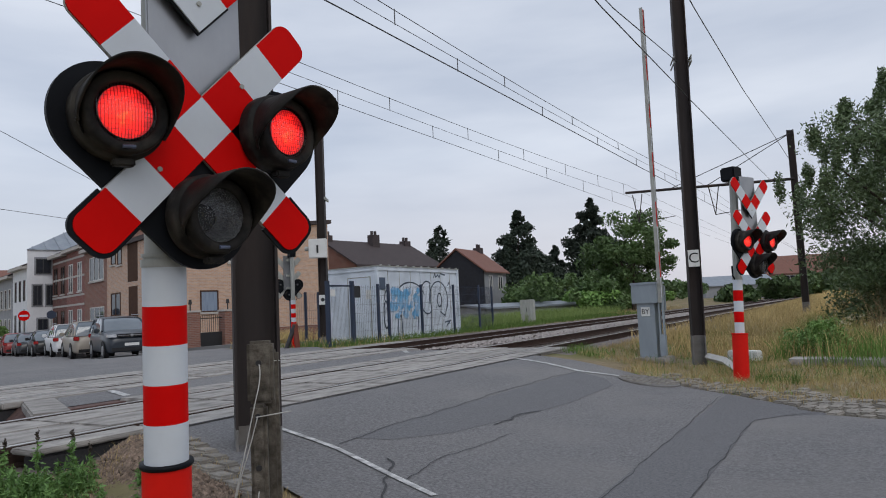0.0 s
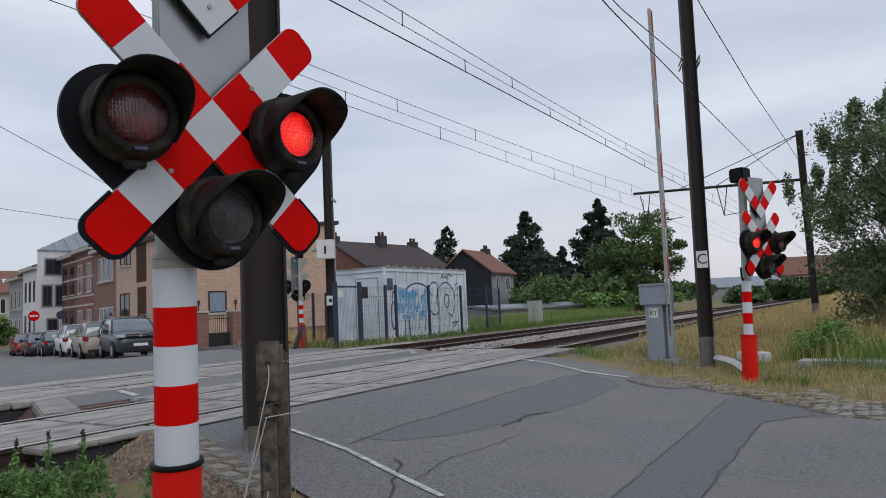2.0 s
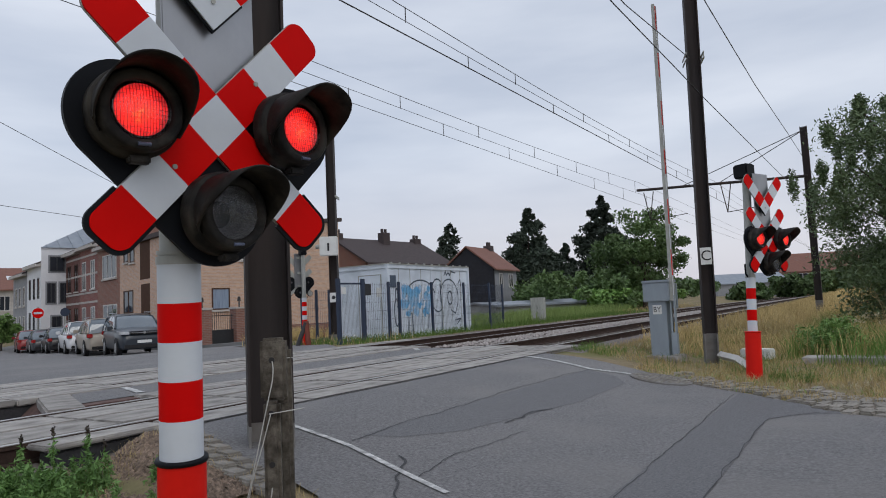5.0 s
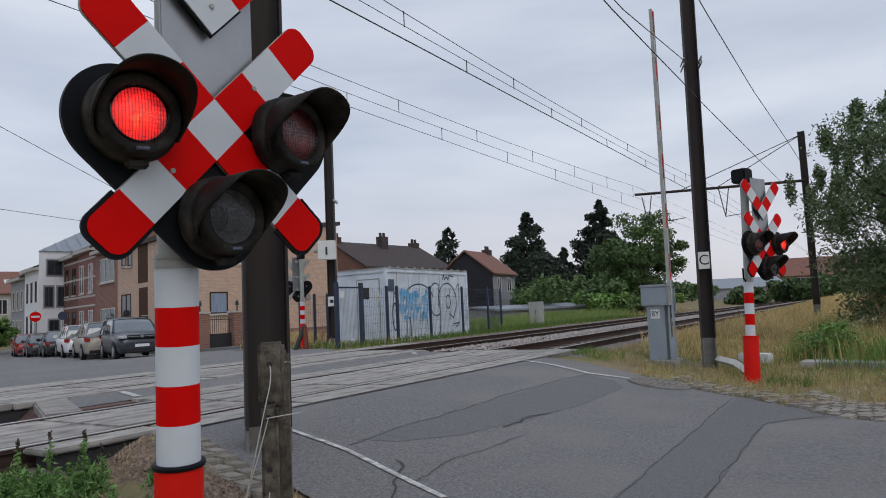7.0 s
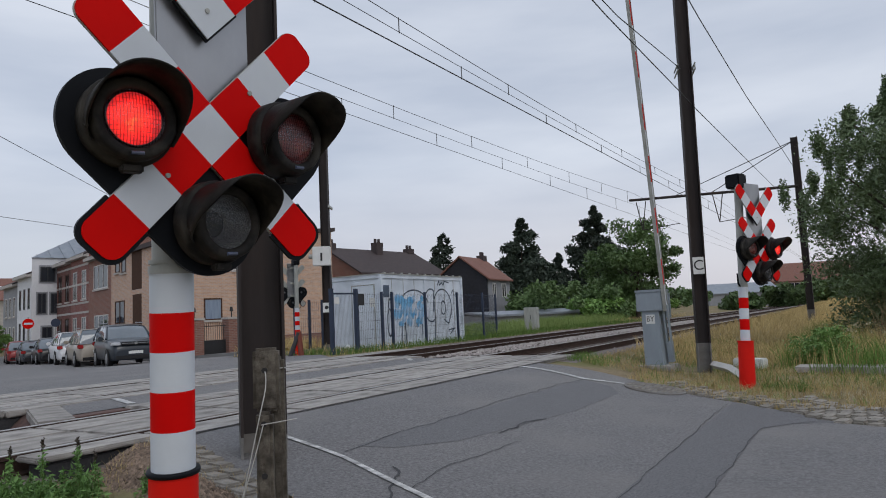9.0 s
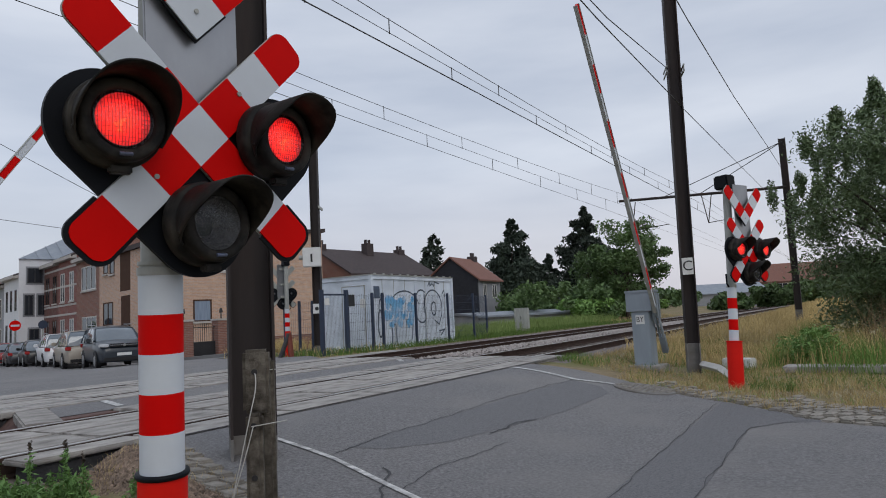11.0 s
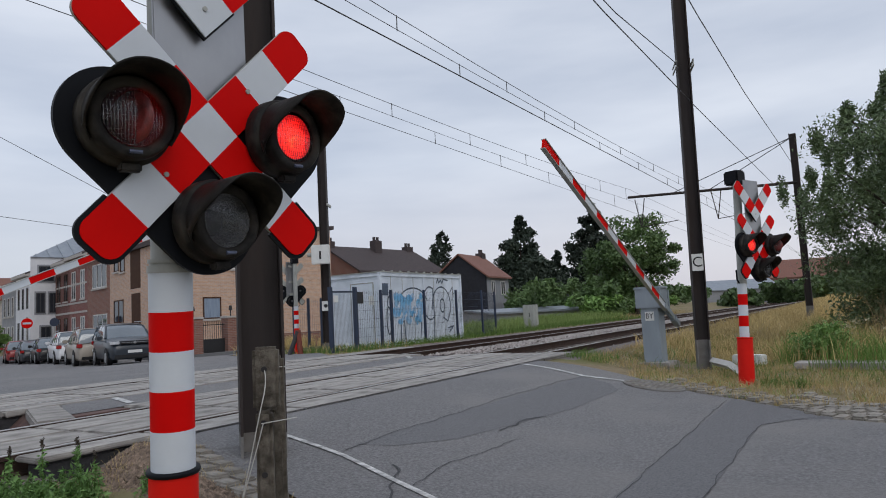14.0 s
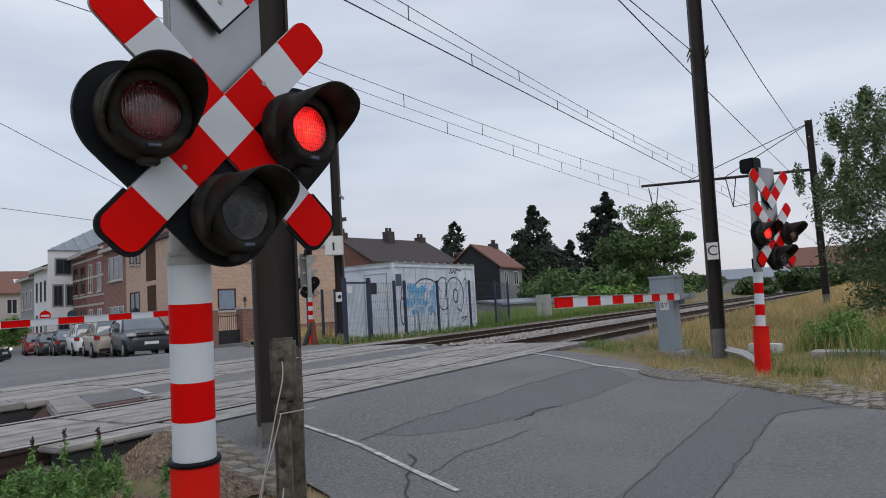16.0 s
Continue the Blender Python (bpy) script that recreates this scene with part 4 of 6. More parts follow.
for pts in ([(-0.01, -0.06, 0.99), (0.01, -0.09, 0.93), (-0.03, -0.16, 0.74), (-0.1, -0.2, 0.4), (-0.2, -0.22, 0.0)],
            [(-0.01, -0.15, 0.7), (-0.06, -0.19, 0.5), (-0.13, -0.2, 0.3), (-0.16, -0.2, 0.0)],
            [(-0.02, -0.15, 0.7), (0.1, -0.12, 0.71), (0.16, -0.02, 0.705)], [(0.0, -0.06, 0.99), (0.09, -0.02, 1.0), (0.09, 0.08, 0.99)],
            [(-0.01, -0.15, 0.3), (-0.02, -0.19, 0.2), (-0.05, -0.2, 0.0)]):
    cu = bpy.data.curves.new("wire", "CURVE")
    cu.dimensions, cu.bevel_depth = "3D", 0.0032
    sp = cu.splines.new("NURBS")
    sp.points.add(len(pts) - 1)
    sp.use_endpoint_u, sp.order_u = True, 3
    for p, v in zip(sp.points, pts):
        p.co = (*v, 1)
    cu.materials.append(WIREW)
    w = new("wire", cu)
    w.parent = ps


# ---- cabin with graffiti, fence, small cabinet ----
cb = thing("equipment_cabin", "pale blue steel cabin with blue graffiti behind fence", "equipment cabin", pose(18.13, 13.5, 0.28))
CL, CW, CH = 5.4, 2.25, 2.52
bm = bmesh.new()
box(bm, 0.06, CL - 0.06, 0.06, CW - 0.06, 0.05, CH - 0.1)
part("body", bm, CONTAINER, cb)
for x in (0, CL - 0.12):
    for y in (0, CW - 0.12):
        bm = bmesh.new()
        box(bm, x, x + 0.12, y, y + 0.12, 0, CH, 0.01)
        part("corner_post", bm, CONTAINER, cb)
for z in (0.0, CH - 0.13):
    bm = bmesh.new()
    box(bm, 0.12, CL - 0.12, 0.02, 0.1, z, z + 0.13)
    box(bm, 0.02, 0.1, 0.12, CW - 0.12, z, z + 0.13)
    part("frame_beam", bm, CONTAINER, cb)
bm = bmesh.new()
box(bm, -0.01, CL + 0.01, -0.01, CW + 0.01, CH, CH + 0.03)
part("roof", bm, POLEGREY, cb)
bm = bmesh.new()
box(bm, 2.66, 2.72, 0.03, 0.05, 0.13, CH - 0.13)
part("seam", bm, CONTAINER, cb)
bm = bmesh.new()
box(bm, 0.03, 0.055, 0.35, 1.25, 0.15, 2.15, 0.008)
dd = part("door", bm, CONTAINER, cb, "pale steel door")
bm = bmesh.new()
box(bm, 0.0, 0.03, 1.12, 1.18, 1.05, 1.2)
part("handle", bm, INK, dd)
bm = bmesh.new()
for a_, b_, c_, d_ in ((0.31, 0.34, 0.13, 2.2), (1.26, 1.29, 0.13, 2.2), (0.34, 1.26, 2.17, 2.2)):
    box(bm, 0.036, 0.06, a_, b_, c_, d_)
part("door_seal", bm, POLEGREY, dd, "dark rubber door seal")
for i in range(11):
    part("roof_lug", box(bmesh.new(), 0.2 + 0.5 * i, 0.3 + 0.5 * i, 0.0, 0.06, CH + 0.03, CH + 0.07, 0.01), POLEGREY, cb)
for i in range(1, 8):
    part("panel_groove", box(bmesh.new(), 0.68 * i - 0.008, 0.68 * i + 0.008, 0.05, 0.062, 0.13, CH - 0.13), POLEGREY, cb)
bm = bmesh.new()
box(bm, 0.005, 0.028, 0.3, 0.5, 1.45, 1.75)
part("notice", bm, SIGNW, cb)
bm = bmesh.new()
box(bm, 0.15, 0.5, 0.035, 0.05, 1.75, 2.15)
part("notice", bm, GRAFD, cb, "dark blue notice")


def ribbon_wall(pts, w):
    bm = bmesh.new()
    for (x0, z0), (x1, z1) in zip(pts, pts[1:]):
        d = Vector((x1 - x0, z1 - z0)).normalized() * (w / 2)
        nx, nz = -d.y, d.x
        vs = [bm.verts.new((x, 0.052, z)) for x, z in ((x0 + nx - d.x, z0 + nz - d.y), (x1 + nx + d.x, z1 + nz + d.y), (x1 - nx + d.x, z1 - nz + d.y), (x0 - nx - d.x, z0 - nz - d.y))]
        bm.faces.new(vs)
    return bm


def arc(cx, cz, rx, rz, a0, a1, n=14):
    return [(cx + rx * math.cos(radians(a0 + (a1 - a0) * i / n)), cz + rz * math.sin(radians(a0 + (a1 - a0) * i / n))) for i in range(n + 1)]


for pts in (arc(2.0, 1.35, 0.95, 0.65, 20, 170), arc(3.1, 1.45, 0.45, 0.6, 60, 300), [(2.4, 0.3), (2.5, 1.0), (2.7, 1.9)], arc(3.9, 1.35, 0.65, 0.7, 190, -20),
            [(3.3, 0.2), (3.35, 1.0), (3.3, 1.9)], [(4.5, 1.1), (4.3, 0.75), (4.0, 0.9)], arc(3.95, 1.35, 0.16, 0.25, 0, 360), arc(0.5, 0.9, 0.12, 0.45, 60, 300), arc(0.55, 1.4, 0.1, 0.3, -90, 180),
            [(3.6, 2.2), (3.7, 2.35), (3.75, 2.2), (3.9, 2.3), (4.0, 2.2), (4.1, 2.35), (4.4, 2.3)], [(4.6, 1.9), (4.75, 2.05), (4.8, 1.8)], [(4.3, 0.5), (4.7, 0.55), (4.4, 0.35)], [(1.15, 0.15), (1.2, 0.8), (1.4, 0.85), (1.45, 0.15)]):
    part("graffiti_line", ribbon_wall(pts, 0.05), GRAFD, cb)
random.seed(4)
for i in range(46):
    bm = bmesh.new()
    cx, cz, r = 0.8 + random.random() * 1.7, 0.75 + random.random() * 1.0, 0.05 + random.random() * 0.11
    bm.faces.new([bm.verts.new((cx + r * (1 + 0.35 * random.random()) * math.cos(a * 0.45), 0.04 + 0.0002 * i, cz + r * (1 + 0.35 * random.random()) * math.sin(a * 0.45))) for a in range(14)])
    part("graffiti_fill", bm, GRAFB, cb)


def fence_run(pts, h, label):
    t = thing("fence", label, "fence")
    for x, y in pts:
        bm = bmesh.new()
        z = zg(x, y)
        box(bm, x - 0.035, x + 0.035, y - 0.035, y + 0.035, z - 0.1, z + h + 0.05)
        part("post", bm, FENCEB, t)
    for (x0, y0), (x1, y1) in zip(pts, pts[1:]):
        bm = bmesh.new()
        n = max(2, int(math.hypot(x1 - x0, y1 - y0) / 0.085))
        for i in range(1, n):
            x, y = x0 + (x1 - x0) * i / n, y0 + (y1 - y0) * i / n
            z = zg(x, y)
            box(bm, x - 0.0022, x + 0.0022, y - 0.0022, y + 0.0022, z + 0.05, z + h)
        for k in range(7):
            z = zg(x0, y0) + 0.1 + (h - 0.15) * k / 6
            tube(bm, (x0, y0, z), (x1, y1, z), 0.003, n=4)
        part("mesh_panel", bm, FENCEB, t)


fence_run([(16.15, 12.95), (17.4, 12.95), (17.95, 12.95), (19.9, 12.95), (22.1, 12.95), (24.1, 12.95), (26.5, 13.6)], 1.75, "dark blue wire mesh fence before the cabin")
fence_run([(18.1, 16.05), (17.5, 16.1), (16.9, 16.2)], 1.75, "dark blue wire mesh fence beside the street")
gt = thing("fence_gate", "dark blue steel gate closed beside the cabin", "gate", pose(15.05, 13.0, 0.3, 0, 0, -3))
for x in (0, 1.05):
    bm = bmesh.new()
    box(bm, x - 0.05, x + 0.05, -0.05, 0.05, -0.1, 1.95)
    part("gate_post", bm, FENCEB, gt)
bm = bmesh.new()
for z in (0.1, 1.78):
    box(bm, 0.05, 1.0, -0.02, 0.02, z, z + 0.05)
for i in range(17):
    box(bm, 0.05 + 0.056 * i, 0.0525 + 0.056 * i, -0.002, 0.002, 0.12, 1.8)
part("gate_leaf", bm, FENCEB, gt)
bm = bmesh.new()
box(bm, 0.1, 0.3, -0.03, -0.02, 1.5, 1.7)
part("notice", bm, SIGNW, gt)
bm = bmesh.new()
box(bm, 1.1, 1.4, -0.03, 0.03, 1.45, 1.8)
part("box", bm, INK, gt)

sc = thing("trackside_cabinet", "pale grey trackside cabinet among green weeds", "cabinet", pose(30.2, 13.6, 0.2, 0, 0, 10) @ Matrix.Diagonal((0.8, 0.7, 0.95, 1)))
bm = bmesh.new()
box(bm, -0.3, 0.3, -0.4, 0.4, 0, 0.35, 0.01)
part("plinth", bm, CONC, sc)
bm = bmesh.new()
box(bm, -0.28, 0.28, -0.45, 0.45, 0.35, 1.4, 0.02)
part("body", bm, POLEGREY, sc)
bm = bmesh.new()
box(bm, -0.29, -0.281, -0.02, 0.02, 0.8, 1.0)
part("handle", bm, INK, sc)
lpst = thing("leaning_post", "rust red leaning stake at the signal foot", "stake", pose(15.7, 15.3, 0.25, 0, 0, 0))
bm = bmesh.new()
tube(bm, (0, 0, 0), (0.2, -0.2, 0.75), 0.07, n=8)
part("stake", bm, TAR, lpst)
bm = bmesh.new()
tube(bm, (0.25, -0.25, 0), (0.22, -0.18, 0.8), 0.09, n=8)
part("stake", bm, mat("rust red paint", (0.22, 0.06, 0.04), None, 8, 0.8), lpst)
bm = bmesh.new()
tube(bm, (0, 0, 0), (0.3, 0, 0.25), 0.06, n=8)
solid("pipe_bend", bm, SIGNW, "white plastic pipe end in grass", "pipe", pose(16.3, 13.7, 0.28))


# ---- houses along the street ----
STREET = pose(22.5, 29.9, -0.25, 0, 0, -16.2)


def house(name, label, y0, y1, depth, eave, material, roof_mat, ridge, base=-0.6, x0=0.0):
    """A terraced house in street axes: facade at x = x0, gable roof with its ridge along y."""
    t = thing(name, label, "house", STREET, group="houses along the street")
    bm = bmesh.new()
    prism(bm, [(x0, base), (x0 + depth, base), (x0 + depth, eave), (x0 + depth / 2, ridge - 0.06), (x0, eave)], y1 - y0 - 0.006, Matrix.Translation((0, y0 + 0.003, 0)))
    part("wall", bm, material, t)
    for s in (0, 1):
        bm = bmesh.new()
        xa, xb = (x0 - 0.35, x0 + depth / 2) if s == 0 else (x0 + depth + 0.35, x0 + depth / 2)
        za = eave - 0.35 * (ridge - eave) / (depth / 2)
        vs = [(xa, y0, za), (xa, y1, za), (xb, y1, ridge), (xb, y0, ridge)]
        a = [bm.verts.new(v) for v in vs]
        b = [bm.verts.new((x, y, z + 0.12)) for x, y, z in vs]
        bm.faces.new(a)
        bm.faces.new(b[::-1])
        for i in range(4):
            bm.faces.new((a[i], b[i], b[(i + 1) % 4], a[(i + 1) % 4]))
        part("roof", bm, roof_mat, t)
    bm = bmesh.new()
    box(bm, x0 - 0.38, x0 + 0.02, y0 + 0.01, y1 - 0.01, eave - 0.28, eave - 0.06)
    part("cornice", bm, BAND, t)
    return t


def window(t, ya, yb, za, zb, x=0.0, frame_mat=FRAMEW, pane=PANE, mull=1, sill=True, side=False):
    """A window in the facade plane x; with side, in the gable plane y = x and a..b along x."""
    def place(bm):
        if side:
            for v in bm.verts:
                v.co = Vector((v.co.y, v.co.x, v.co.z))
        return bm
    w = part("window", place(box(bmesh.new(), x - 0.005, x + 0.01, ya, yb, za, zb)), pane, t)
    bm = bmesh.new()
    f = 0.07
    for a, b, c, d in ((ya, yb, za, za + f), (ya, yb, zb - f, zb), (ya, ya + f, za + f, zb - f), (yb - f, yb, za + f, zb - f)):
        box(bm, x - 0.03, x + 0.002, a, b, c, d)
    for i in range(mull):
        c = ya + (yb - ya) * (i + 1) / (mull + 1)
        box(bm, x - 0.028, x + 0.002, c - 0.035, c + 0.035, za + f, zb - f)
    part("frame", place(bm), frame_mat, w)
    if sill:
        part("sill", place(box(bmesh.new(), x - 0.1, x + 0.002, ya - 0.08, yb + 0.08, za - 0.1, za)), BAND, w)


# tan brick corner house
WT = 10.0
h1 = thing("corner_house", "tan brick house with brown recessed windows", "house", STREET, group="houses along the street")
bm = bmesh.new()
EV = 6.1
v = [bm.verts.new(p) for p in ((0, 0, -0.6), (9.6, 0, -0.6), (9.6, WT, -0.6), (0, WT, -0.6), (0, 0, EV), (9.6, 0, EV + 0.9), (9.6, WT, EV + 0.9), (0, WT, EV))]
for q in ((0, 3, 2, 1), (4, 5, 6, 7), (0, 1, 5, 4), (1, 2, 6, 5), (2, 3, 7, 6), (3, 0, 4, 7)):
    bm.faces.new([v[i] for i in q])
part("wall", bm, TANBRICK, h1)
bm = bmesh.new()
v = [bm.verts.new(p) for p in ((-0.2, -0.15, EV), (9.8, -0.15, EV + 0.93), (9.8, WT, EV + 0.93), (-0.2, WT, EV), (-0.2, -0.15, EV + 0.25), (9.8, -0.15, EV + 1.15), (9.8, WT, EV + 1.15), (-0.2, WT, EV + 0.25))]
for q in ((0, 3, 2, 1), (4, 5, 6, 7), (0, 1, 5, 4), (1, 2, 6, 5), (2, 3, 7, 6), (3, 0, 4, 7)):
    bm.faces.new([v[i] for i in q])
part("roof", bm, TILEROOF, h1)
for a, b, c, d in ((8.33, 9.18, 5.13, 6.1), (7.21, 8.02, 5.04, 5.99), (7.47, 9.23, 2.04, 3.41)):
    window(h1, a, b, c, d, frame_mat=FRAMEB, mull=1 if b - a > 1 else 0)
# Flat panels, not cut in: the dark brown also carries the bays' shade.
for a, b, c, d in ((4.56, 6.24, 3.92, 6.37), (4.61, 6.1, 1.81, 3.65)):
    part("recess", box(bmesh.new(), -0.004, 0.02, a, b, c, d), FRAMEB, h1, "flat dark brown panel with recess shade in its colour")
window(h1, 1.6, 2.6, 1.95, 3.1, x=0.0, frame_mat=FRAMEB, pane=CURTAIN, mull=0, side=True)
window(h1, 3.2, 3.9, 4.6, 5.4, x=0.0, frame_mat=FRAMEW, mull=0, side=True)
# brick terrace
Y1, Y2, Y3, Y4 = WT, 14.77, 19.2, 23.14
h2 = house("terrace_house", "brown brick terraced house with pale windows", Y1, Y2, 9, 6.6, BROWNBRICK, TILEROOF, 8.6)
for a, b, c, d in ((10.63, 13.61, 4.37, 5.93), (10.56, 13.51, 1.23, 2.7)):
    window(h2, a, b, c, d, mull=2)
h3 = house("terrace_house", "dark red brick terraced house with pale bands", Y2, Y3, 9, 7.0, REDBRICK, TILEROOF, 9.2)
h4 = house("terrace_house", "dark red brick terraced house with pale bands", Y3, Y4, 9, 6.9, DARKBRICK, TILEROOF, 9.0)
for hh, a, b in ((h3, Y2, Y3), (h4, Y3, Y4)):
    n = 2
    for k in range(n):
        c = a + (b - a) * (k + 0.5) / n
        window(hh, c - 0.5, c + 0.5, 3.9, 5.9, mull=1, frame_mat=FRAMEW if hh is h3 else FRAMEB)
        window(hh, c - 0.5, c + 0.5, 0.7, 2.7, mull=1, frame_mat=FRAMEW if hh is h3 else FRAMEB)
    for z in (0.3, 2.95, 3.6, 4.9, 6.2):
        part("stone_band", box(bmesh.new(), -0.025, 0.001, a + 0.05, b - 0.05, z, z + 0.14), BAND, hh)
h5 = thing("white_house", "tall white rendered house with grey window surrounds", "house", STREET, group="houses along the street")
bm = bmesh.new()
lo_, hi_ = [[bm.verts.new((x, y, z)) for x, y in ((-1.68, Y4 + 0.003), (6.5, Y4 + 0.003), (6.5, Y4 + 8), (1.0, Y4 + 8))] for z in (-0.6, 7.4)]
bm.faces.new(lo_[::-1])
bm.faces.new(hi_)
for i in range(4):
    bm.faces.new((lo_[i], lo_[(i + 1) % 4], hi_[(i + 1) % 4], hi_[i]))
part("wall", bm, RENDERW, h5)
bm = bmesh.new()
v = [bm.verts.new(q) for q in ((-1.75, Y4 - 0.12, 7.4), (6.7, Y4 - 0.2, 7.4), (6.7, Y4 + 8.2, 7.4), (1.0, Y4 + 8.2, 7.4), (2.4, Y4 + 3.6, 9.6), (3.2, Y4 + 5.0, 9.6))]
for q in ((0, 1, 4), (1, 2, 5, 4), (2, 3, 5), (3, 0, 4, 5), (0, 3, 2, 1)):
    bm.faces.new([v[i] for i in q])
rf = part("roof", bm, ZINC, h5, "standing seam zinc roof")
for i in range(9):
    x = -1.3 + 0.9 * i
    k_ = 1 - abs(x - 2.4) / (4.2 if x < 2.4 else 4.4)
    part("seam", tube(bmesh.new(), (x, Y4 - 0.14, 7.43), (x, Y4 - 0.14 + 3.75 * k_, 7.43 + 2.2 * k_), 0.03, n=4), ZINC, rf)
for a, w_, c, d in ((-1.13, 1.0, 5.6, 6.73), (-1.3, 0.58, 3.22, 4.72), (-0.43, 0.6, 3.22, 4.72), (-0.98, 0.66, 0.3, 2.2)):
    part("surround", box(bmesh.new(), a - 0.1, a + w_ + 0.1, Y4 - 0.03, Y4 + 0.002, c - 0.12, d + 0.12), RENDERG, h5)
    window(h5, a, a + w_, c, d, x=Y4 - 0.034, frame_mat=FRAMED, sill=False, side=True)
h6 = house("white_house", "white rendered row house with narrow windows", Y4 + 0.4, Y4 + 5.4, 5, 6.3, RENDERW, TILEROOF, 7.3, x0=-1.6)
for k in range(3):
    for c, d in ((3.6, 5.2), (0.9, 2.6)):
        window(h6, Y4 + 1.0 + 1.5 * k, Y4 + 1.6 + 1.5 * k, c, d, x=-1.6, frame_mat=FRAMED, mull=0, sill=False)
h8 = house("terrace_house", "grey terraced house with a dark roof", Y4 + 5.5, Y4 + 11, 6, 5.9, RENDERG, TILEROOF, 7.2, x0=-1.6)
for k in range(3):
    for c, d in ((3.2, 4.8), (0.6, 2.4)):
        window(h8, Y4 + 6.2 + 1.6 * k, Y4 + 6.9 + 1.6 * k, c, d, x=-1.6, mull=0)
h7 = thing("terrace_house", "pale stone house with a red tiled roof", "house", STREET @ pose(-7.5, Y4 + 27.5, 0), group="houses along the street")
part("wall", prism(bmesh.new(), [(0, -0.6), (10.6, -0.6), (10.6, 5.6), (0, 5.6)], 9.0), BAND, h7)
for s_ in (0, 1):
    bm = bmesh.new()
    vs = [(-0.3, -0.4, 5.45), (10.9, -0.4, 5.45), (10.9, 4.5, 8.1), (-0.3, 4.5, 8.1)] if s_ == 0 else [(-0.3, 9.4, 5.45), (10.9, 9.4, 5.45), (10.9, 4.5, 8.1), (-0.3, 4.5, 8.1)]
    a = [bm.verts.new(q) for q in vs]
    b = [bm.verts.new((x, y, z + 0.12)) for x, y, z in vs]
    bm.faces.new(a)
    bm.faces.new(b[::-1])
    for i in range(4):
        bm.faces.new((a[i], b[i], b[(i + 1) % 4], a[(i + 1) % 4]))
    part("roof", bm, REDTILE, h7)
part("skylight", prism(bmesh.new(), [(0, 0), (0.7, 0), (0.7, 1.0), (0, 1.0)], 0.06, Matrix.Translation((8.4, 1.7, 6.72)) @ Matrix.Rotation(radians(-61.6), 4, "X")), RENDERW, h7, "pale roof skylight")
for k in range(6):
    for c, d in ((3.3, 4.9), (0.6, 2.4)):
        window(h7, 0.6 + 1.7 * k, 1.6 + 1.7 * k, c, d, x=-0.004, mull=1, side=True)

# pavement of the houses
pv = raw("pavement", [(lerp(RIGHT, y) + o, y, zg(lerp(RIGHT, y) + o, y) + h) for y in [21 + i * 1.5 for i in range(26)] for o, h in ((0, -0.02), (0, 0.13), (3.3, 0.14))],
         [(3 * i + k, 3 * i + 3 + k, 3 * i + 4 + k, 3 * i + 1 + k) for i in range(25) for k in (0, 1)], PATCH2, "grey paved footway with a kerb", "pavement", "structure")

# garden gate with brick piers
gg = thing("garden_gate", "black iron gate between brick piers", "gate", pose(19.75, 24.85, -0.1, 0, 0, -14))
for x in (0.0, 1.75):
    bm = bmesh.new()
    box(bm, x - 0.3, x + 0.3, -0.3, 0.3, -0.3, 1.75)
    p_ = part("pier", bm, BROWNBRICK, gg)
    bm = bmesh.new()
    box(bm, x - 0.34, x + 0.34, -0.34, 0.34, 1.75, 1.83)
    part("cap", bm, BAND, p_)
    bm = bmesh.new()
    tube(bm, (x, 0, 1.83), (x, 0, 2.1), 0.03, n=8)
    tube(bm, (x, 0, 2.1), (x, 0, 2.3), 0.09, 0.06, n=8)
    part("lantern", bm, INK, p_)
bm = bmesh.new()
for i in range(11):
    tube(bm, (0.36 + 0.1 * i, 0, 0), (0.36 + 0.1 * i, 0, 1.55 + 0.1 * math.sin(i * 0.31)), 0.012, n=6)
for z in (0.15, 0.8, 1.45):
    box(bm, 0.3, 1.45, -0.015, 0.015, z, z + 0.04)
box(bm, 0.3, 1.45, -0.008, 0.008, 0.05, 0.85)
part("gate_leaf", bm, INK, gg)
part("wall", box(bmesh.new(), 2.05, 6.5, -0.12, 0.12, -0.3, 0.9), BROWNBRICK, gg)

# street signs
ns = thing("road_sign", "round red no entry sign on a pole", "road sign", pose(23.0, 44.6, zg(23, 44.6), 0, 0, -28))
part("pole", tube(bmesh.new(), (0, 0.04, 0), (0, 0.04, 2.9), 0.04, n=8), POLEGREY, ns)
part("disc", tube(bmesh.new(), (0, 0, 2.5), (0, 0.02, 2.5), 0.32, n=24), RED, ns)
part("bar", box(bmesh.new(), -0.23, 0.23, -0.008, 0.0, 2.44, 2.56), WHITE, ns)
ns2 = thing("road_sign", "round blue road sign on a pole", "road sign", pose(24.7, 44.6, zg(24, 44), 0, 0, -28))
part("pole", tube(bmesh.new(), (0, 0.04, 0), (0, 0.04, 2.8), 0.04, n=8), POLEGREY, ns2)
part("disc", tube(bmesh.new(), (0, 0, 2.5), (0, 0.02, 2.5), 0.27, n=24), FENCEB, ns2)

# ---- houses beyond the cabin ----


